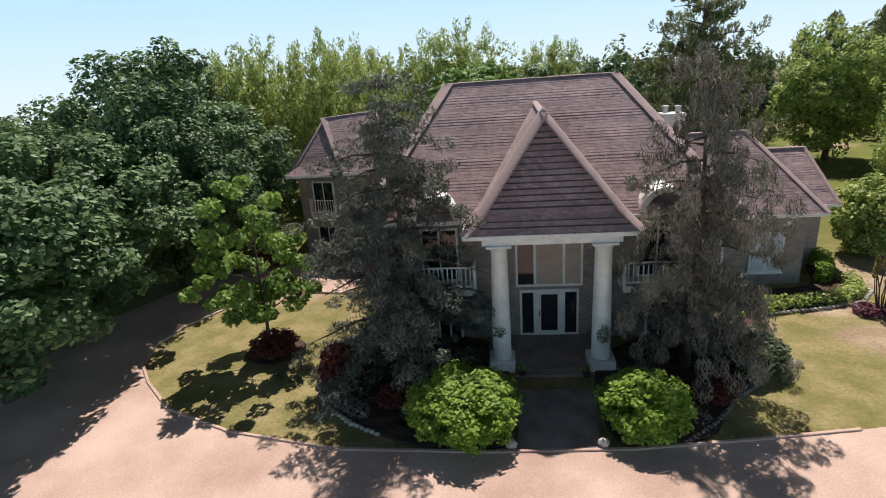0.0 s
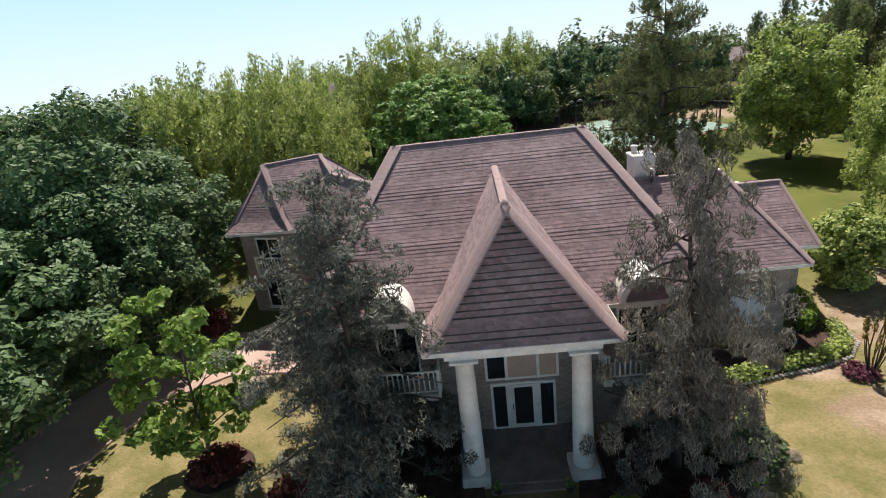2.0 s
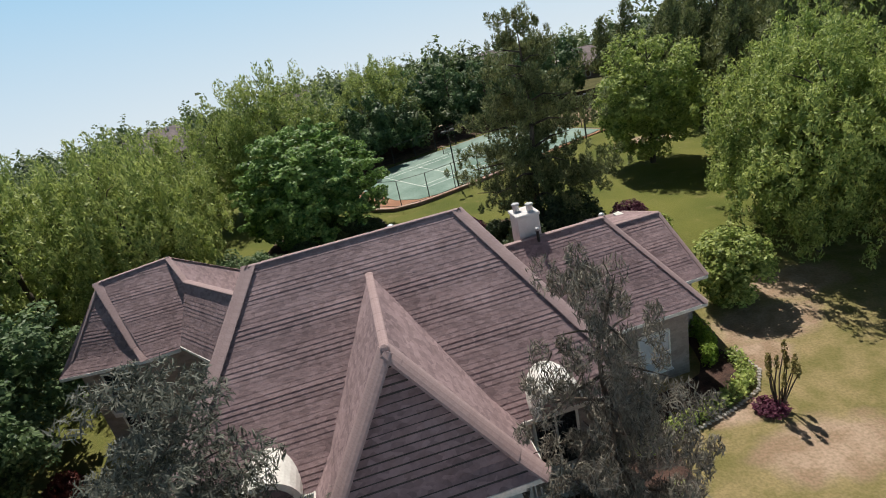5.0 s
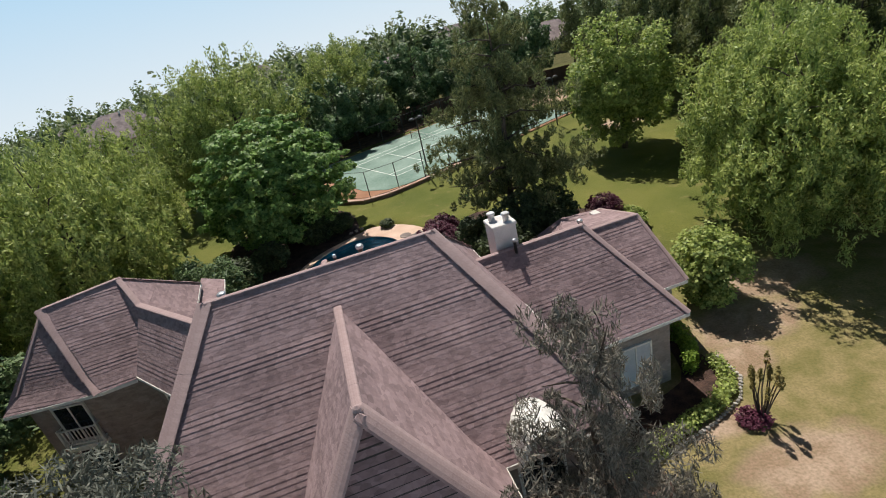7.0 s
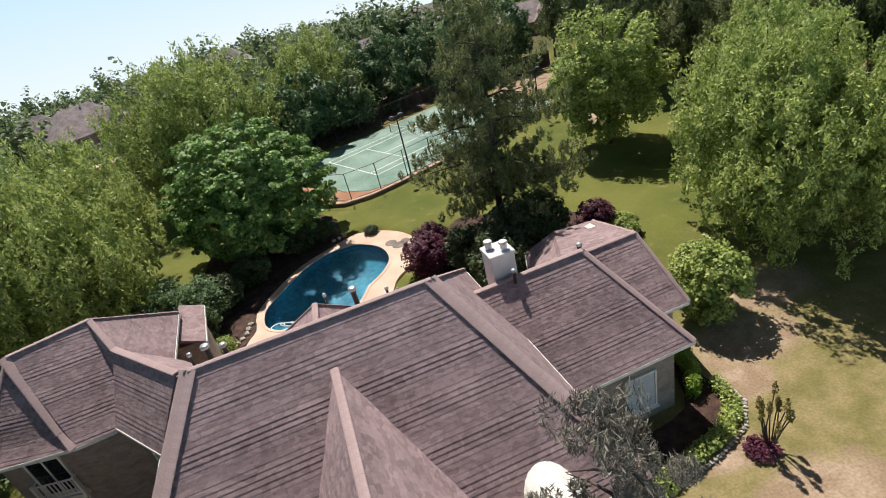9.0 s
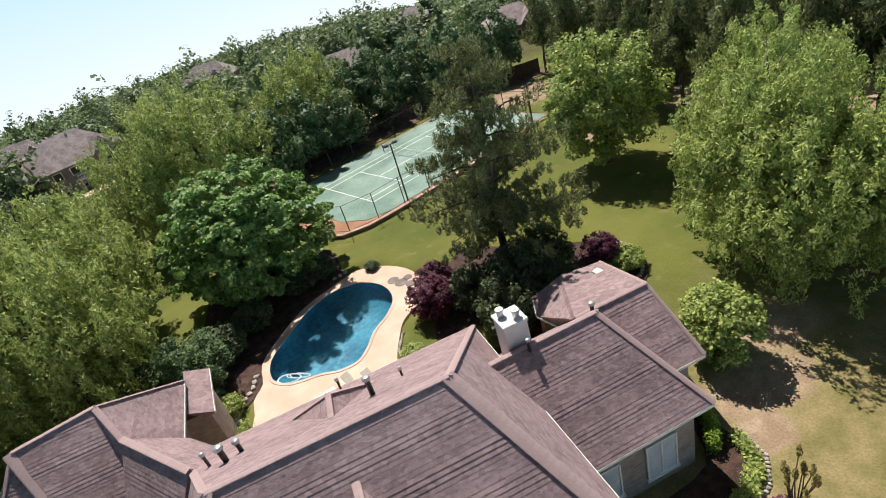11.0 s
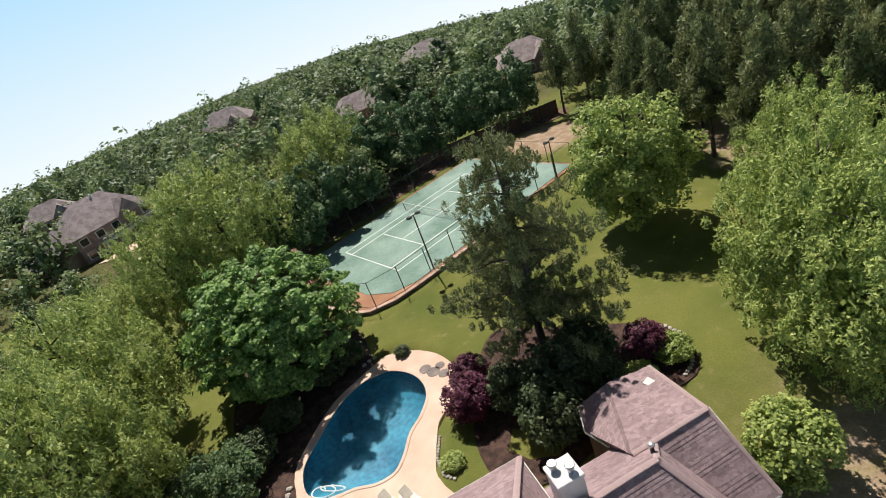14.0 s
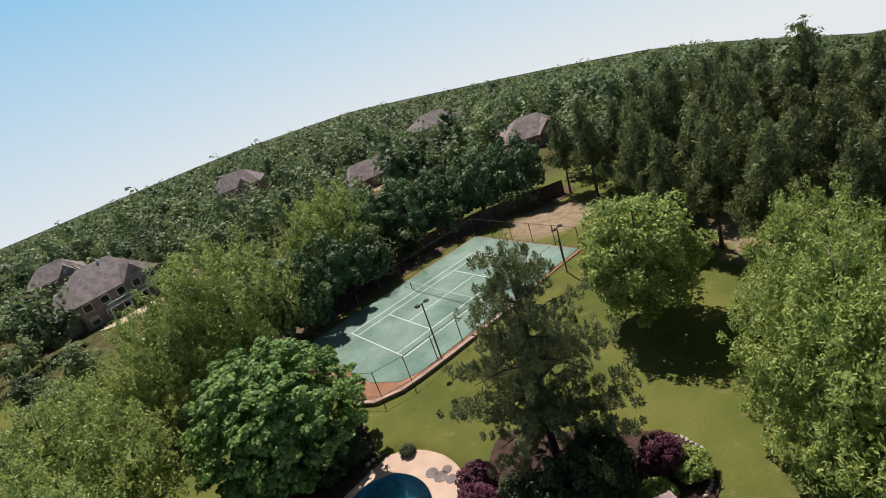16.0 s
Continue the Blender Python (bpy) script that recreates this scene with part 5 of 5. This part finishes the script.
def far_house(x, y, w, d, h, turn, label, roof_h=4.0, pane=0.45):
    z = ground_z(x, y)
    ob = tagged(empty("house", (x, y, z), turn), label, "house", "neighbouring houses")
    box("wall", -w / 2, w / 2, -d / 2, d / 2, -2.5, h, M_FAR_WALL, ob, 0.03)
    e = 0.5
    a, b, c, dd = (-w / 2 - e, -d / 2 - e, h), (w / 2 + e, -d / 2 - e, h), (w / 2 + e, d / 2 + e, h), (-w / 2 - e, d / 2 + e, h)
    r0, r1 = (-w / 2 + d * 0.42, 0, h + roof_h), (w / 2 - d * 0.42, 0, h + roof_h)
    mesh_ob("roof", [a, b, c, dd, r0, r1], [(0, 1, 5, 4), (1, 2, 5), (2, 3, 4, 5), (3, 0, 4), (3, 2, 1, 0)], M_FAR_ROOF, ob)
    g = w * 0.2
    mesh_ob("gable", [(g - 2.6, -d / 2 - 1.2, h), (g + 2.6, -d / 2 - 1.2, h), (g, -d / 2 - 1.2, h + 3.0), (g, 0, h + 3.0), (g - 2.6, 0, h), (g + 2.6, 0, h)], [(0, 1, 2), (0, 2, 3, 4), (1, 5, 3, 2), (0, 4, 5, 1)], M_FAR_ROOF, ob)
    n = max(3, int(w / 3))
    for k in range(n):
        for zz in ((1.0, h - 1.9) if h > 4 else (1.0,)):
            xx = -w / 2 + w * (k + 0.5) / n
            win = box("window", xx - pane - 0.14, xx + pane + 0.14, -d / 2 - 0.1, -d / 2 + 0.05, zz, zz + 1.5, M_WHITE, ob, 0.02)
            box("pane", xx - pane, xx + pane, -d / 2 - 0.13, -d / 2 - 0.1, zz + 0.1, zz + 1.4, M_GLASS, win, 0.0)
    return ob


nb = far_house(-36, 116, 16, 12, 5.6, 38, "two-storey brick neighbour house with a brown hip roof", 5.0, 0.7)
box("balcony", -4.0, 7.9, -7.6, -6.05, 2.6, 2.85, M_WHITE, nb, 0.03, "white balcony")
for k in range(25):
    box("baluster", -3.98 + k * 0.49, -3.9 + k * 0.49, -7.58, -7.5, 2.86, 3.6, M_WHITE, nb, 0.0)
box("balcony_rail", -4.0, 7.9, -7.62, -7.48, 3.6, 3.72, M_WHITE, nb, 0.02)
for x in (-3.8, 0.0, 3.9, 7.7):
    box("balcony_post", x - 0.12, x + 0.12, -7.55, -7.31, -2.0, 2.6, M_WHITE, nb, 0.02)
mesh_ob("roof", [(-14.0, -4.5, 3.0), (-7.6, -4.5, 5.7), (-7.6, 4.5, 5.7), (-14.0, 4.5, 3.0), (-7.6, 0, 8.4), (-11.0, 0, 5.6)], [(0, 1, 4, 5), (0, 5, 3), (3, 5, 4, 2), (0, 3, 2, 1)], M_FAR_ROOF, nb)
box("wall", -13.4, -8.02, -4.0, 4.0, -2.5, 3.0, M_FAR_WALL, nb, 0.03)
for x, y in ((-2.0, 0.6), (1.0, -0.5), (4.0, 0.8)):
    part("roof_vent", lathe(bmesh.new(), ((0.16, 0.0), (0.16, 0.9), (0.24, 0.92), (0.2, 1.1)), (x, y, 9.7), 8), M_WHITE, nb)
sheet("terrace", [(nb.location.x + x, nb.location.y + y) for x, y in ((0, -13), (9, -6.5), (12, -9.5), (6, -15.5))], ground_z(-30, 104) + 0.05, M_DECK, "pale paved terrace below the neighbour house", "terrace", 0.6)
far_house(-60, 160, 13, 9, 5.5, 20, "distant brick house among trees")
far_house(-12, 208, 18, 12, 5.5, -10, "distant grey-roofed house in a clearing", 5.0)
far_house(27, 150, 19, 11, 3.3, 12, "long low grey-roofed house among trees", 4.0)
far_house(59, 183, 17, 11, 5.5, 15, "distant reddish brick house with gables")
far_house(62, 117, 15, 12, 3.5, -15, "grey-roofed house behind the tennis court")

# ---- hedges, borders and small things ----


def leafy_strip(name, path, r, h, mat, leaves, leaf, label, seed):
    """A low hedge along a path."""
    rng = np.random.default_rng(seed)
    pts = []
    for (x0, y0), (x1, y1) in zip(path, path[1:]):
        n = max(2, int(math.hypot(x1 - x0, y1 - y0) / 0.25))
        pts += [(x0 + (x1 - x0) * k / n, y0 + (y1 - y0) * k / n) for k in range(n)]
    cs = []
    for x, y in pts:
        for z in np.arange(0.15, h, 0.22):
            cs.append((x + rng.normal() * 0.07, y + rng.normal() * 0.07, ground_z(x, y) + z))
    v, f = leaf_arrays(rng, np.array(cs), np.full(len(cs), r), leaves, leaf, 1.4, 0.0, 0.0, (1, 1, 0.7))
    ob = new(name, quads_mesh(name, v, f, mat))
    return tagged(ob, label, "hedge")


leafy_strip("hedge", [(14.0, 8.0), (14.75, 8.8), (15.0, 9.8), (14.9, 11.0)], 0.34, 0.95, L_YELLOW, 3200, 0.09, "bright green clipped curved hedge beside the side wing", 51)
leafy_strip("border_planting", [(8.4, 4.4), (10.5, 5.1), (12.8, 5.5), (14.4, 6.1), (15.1, 7.0), (15.2, 8.2)], 0.42, 0.4, L_BRIGHT, 4200, 0.1, "low leafy border plants edging the mulch bed", 52)
leafy_strip("border_planting", [(7.2, -0.6), (7.9, 0.8), (8.4, 2.2)], 0.5, 0.45, L_BRIGHT, 2600, 0.1, "low leafy border plants edging the mulch bed", 53)
leafy_strip("border_planting", [(-8.9, -0.9), (-8.2, -2.0), (-6.9, -3.0)], 0.4, 0.35, L_CEDAR, 2200, 0.1, "low grey-leaved border plants at the bed's edge", 54)

leafy_strip("border_planting", [(-6.75, 18.6), (-6.7, 20.6), (-6.75, 22.8)], 0.36, 0.7, L_BRIGHT, 2600, 0.1, "yellow-green plants between the deck and the far wing", 55)


def stone_border(path, label, size=0.3, mat=None):
    """A row of rough edging stones."""
    top = tagged(empty("stone_border", (0, 0, 0)), label, "edging")
    rng = random.Random(len(path) * 7 + int(path[0][0] * 10))
    meshes = []
    for k in range(4):
        bm = bmesh.new()
        bmesh.ops.create_icosphere(bm, subdivisions=1, radius=0.5)
        for v in bm.verts:
            v.co *= rng.uniform(0.8, 1.15)
        me = bpy.data.meshes.new("stone")
        bm.to_mesh(me)
        bm.free()
        me.materials.append(mat or M_ROCK)
        meshes.append(me)
    for (x0, y0), (x1, y1) in zip(path, path[1:]):
        n = max(1, round(math.hypot(x1 - x0, y1 - y0) / (size * 0.95)))
        for k in range(n):
            x, y = x0 + (x1 - x0) * k / n, y0 + (y1 - y0) * k / n
            ob = new("stone", rng.choice(meshes))
            ob.parent = top
            ob.matrix_local = pose(x, y, ground_z(x, y) + size * 0.18, 0, 0, rng.uniform(0, 360)) @ Matrix.Diagonal((size * rng.uniform(0.9, 1.2), size * rng.uniform(0.7, 1.0), size * rng.uniform(0.5, 0.75), 1))
    return top


stone_border([(8.8, 4.2), (10.5, 4.6), (12.8, 5.0), (14.6, 5.6), (15.6, 6.7), (15.7, 8.4)], "pale edging stones along the side bed", 0.22)
stone_border([(-9.2, -1.1), (-8.5, -2.4), (-7.2, -3.5), (-6.0, -4.1)], "pale edging stones round the cedar's bed", 0.24)
stone_border([(3.6, -4.3), (4.9, -3.3), (6.0, -2.0), (7.4, -0.9), (8.6, 0.8)], "dark edging stones round the porch bed", 0.22, M_STONE)
stone_border([(20.0, 24.9), (21.2, 23.8), (21.5, 22.4), (20.9, 21.0), (19.9, 20.0), (18.8, 19.5)], "pale block edging round the garden bed", 0.36)
stone_border([(4.2, 24.9), (3.45, 23.4), (3.4, 22.0), (4.0, 21.2)], "pale edging stones of the poolside bed", 0.26)
stone_border([(-5.9, 27.2), (-6.2, 26.2), (-6.8, 25.3), (-7.4, 24.8), (-7.3, 24.0), (-7.2, 23.0)], "grey rocks beside the pool deck", 0.5)
stone_border([(-6.25, 18.6), (-6.2, 20.6), (-6.3, 23.0)], "pale edging stones beside the pool deck", 0.24)
stone_border([(1.4, 35.9), (2.4, 36.2), (2.9, 36.0)], "grey rocks at the pool's end", 0.45)


def stone_heads(x, y):
    ob = tagged(empty("walk_boulder", (x, y, 0)), "pale boulder at the corner of the walk", "rock", "walk boulders")
    bm = bmesh.new()
    bmesh.ops.create_icosphere(bm, subdivisions=2, radius=0.2)
    for v in bm.verts:
        v.co *= 0.85 + 0.4 * noise.noise(v.co * 4 + Vector((x, y, 0)))
        v.co.z = v.co.z * 0.9 + 0.14
    part("stone", bm, M_ROCK, ob)


stone_heads(-1.75, -4.6)
stone_heads(1.1, -4.45)


def topped_shrub():
    """Bare pollarded stems with small tufts."""
    ob = tagged(empty("pollarded_shrub", (14.6, 4.45, 0)), "pollarded shrub of bare stems with yellow-green tufts", "shrub")
    rng = np.random.default_rng(61)
    for k in range(11):
        a, tip = k * 2.4, 0.25 + 0.75 * (k % 4) / 3
        p0 = Vector((0.12 * math.cos(a), 0.12 * math.sin(a), 0))
        p2 = Vector((tip * math.cos(a), 0.7 * tip * math.sin(a), rng.uniform(1.7, 2.3)))
        p1 = p0.lerp(p2, 0.5) + Vector((0.06 * rng.normal(), 0.06 * rng.normal(), 0.1))
        bm = beam(bmesh.new(), p0, p1, 0.032, 0.026, 6)
        beam(bm, p1, p2, 0.028, 0.02, 6)
        stem = part("stem", bm, M_BARK, ob)
        centres = np.array([p2 + Vector((0, 0, z)) for z in (-0.05, 0.12, 0.3, 0.46)])
        v, f = leaf_arrays(rng, centres, np.array([0.08, 0.13, 0.1, 0.05]), 150, 0.05, 2.6, -0.5)
        tuft = new("tuft", quads_mesh("tuft", v, f, L_TUFT))
        tuft.parent = stem
    return ob


topped_shrub()
grow("bush", "small purple-red ground plant at the lawn shrub's foot", 62, bush_kind(0.62, L_PURPLE, 1200, 0.08, 0.4), [(14.15, 4.4, 1.0, 0, 0.8)])


def lounger(x, y, turn):
    ob = tagged(empty("sun_lounger", (x, y, 0.785), turn), "cream sun lounger with raised back on the pool deck", "lounger", "sun loungers")
    bm = bmesh.new()
    for sx in (-0.3, 0.3):
        add_box(bm, sx - 0.025, sx + 0.025, -0.95, 0.95, 0.27, 0.32, 0.008)
    for yy in (-0.95, 0.9):
        add_box(bm, -0.275, 0.275, yy, yy + 0.05, 0.27, 0.32, 0.008)
    part("frame", bm, M_METAL, ob)
    for sx in (-0.28, 0.28):
        for yy in (-0.8, 0.75):
            box("leg", sx - 0.02, sx + 0.02, yy - 0.02, yy + 0.02, 0, 0.27, M_METAL, ob, 0.005)
    box("seat", -0.29, 0.29, -0.93, 0.3, 0.325, 0.38, M_FABRIC, ob, 0.02)
    box("backrest", -0.29, 0.29, 0.0, 0.75, 0.0, 0.055, M_FABRIC, ob, 0.02, "", pose(0, 0.3, 0.34, 38, 0, 0))
    return ob


lounger(0.05, 21.7, 25)
lounger(1.25, 21.2, 25)
mat_ob = tagged(empty("outdoor_table", (-1.7, 21.3, 0.785), 12), "low pale square patio table on the pool deck", "table")
box("tabletop", -0.75, 0.75, -0.75, 0.75, 0.42, 0.47, M_WHITE, mat_ob, 0.02)
for sx in (-0.65, 0.65):
    for sy in (-0.65, 0.65):
        box("leg", sx - 0.03, sx + 0.03, sy - 0.03, sy + 0.03, 0, 0.42, M_METAL, mat_ob, 0.005)
stepping = tagged(empty("flagstones", (6.0, 31.0, 0.785)), "grey flagstones set in the pool deck", "paving stones")
for dx, dy, r in ((0, 0, 0.55), (0.6, -0.7, 0.45), (-0.45, 0.75, 0.5), (0.65, 0.35, 0.4)):
    bm = bmesh.new()
    lathe(bm, ((r, 0.0), (r, 0.02), (r * 0.96, 0.035)), (dx, dy, 0), 9)
    part("stone", bm, M_STONE, stepping)


def hose():
    bm = bmesh.new()
    pts = []
    for k in range(90):
        t = k / 89
        a = t * 15.0
        pts.append(Vector((-4.3 + 1.5 * t + 0.6 * math.cos(a), 25.75 + 0.5 * math.sin(a * 0.9) - 0.3 * t, WATER_Z + 0.02)))
    for a, b in zip(pts, pts[1:]):
        beam(bm, a, b, 0.045, 0.045, 6)
    tagged(part("pool_hose", bm, M_HOSE), "white coiled pool-cleaner hose floating on the water", "hose")


hose()
for x, y in ((1.15, -0.62), (-1.25, -0.5)):
    pot = tagged(empty("flower_pot", (x, y, 0.06)), "small dark plant pot on the porch step", "pot", "porch pots")
    part("pot", lathe(bmesh.new(), ((0.1, 0), (0.15, 0.22), (0.17, 0.24), (0.16, 0.26)), sides=14), M_DARK, pot, smooth=True)
    v, f = leaf_arrays(np.random.default_rng(5), np.array([(0, 0, 0.36)]), np.array([0.16]), 120, 0.06)
    o = new("plant", quads_mesh("plant", v, f, L_MAPLE))
    o.parent = pot
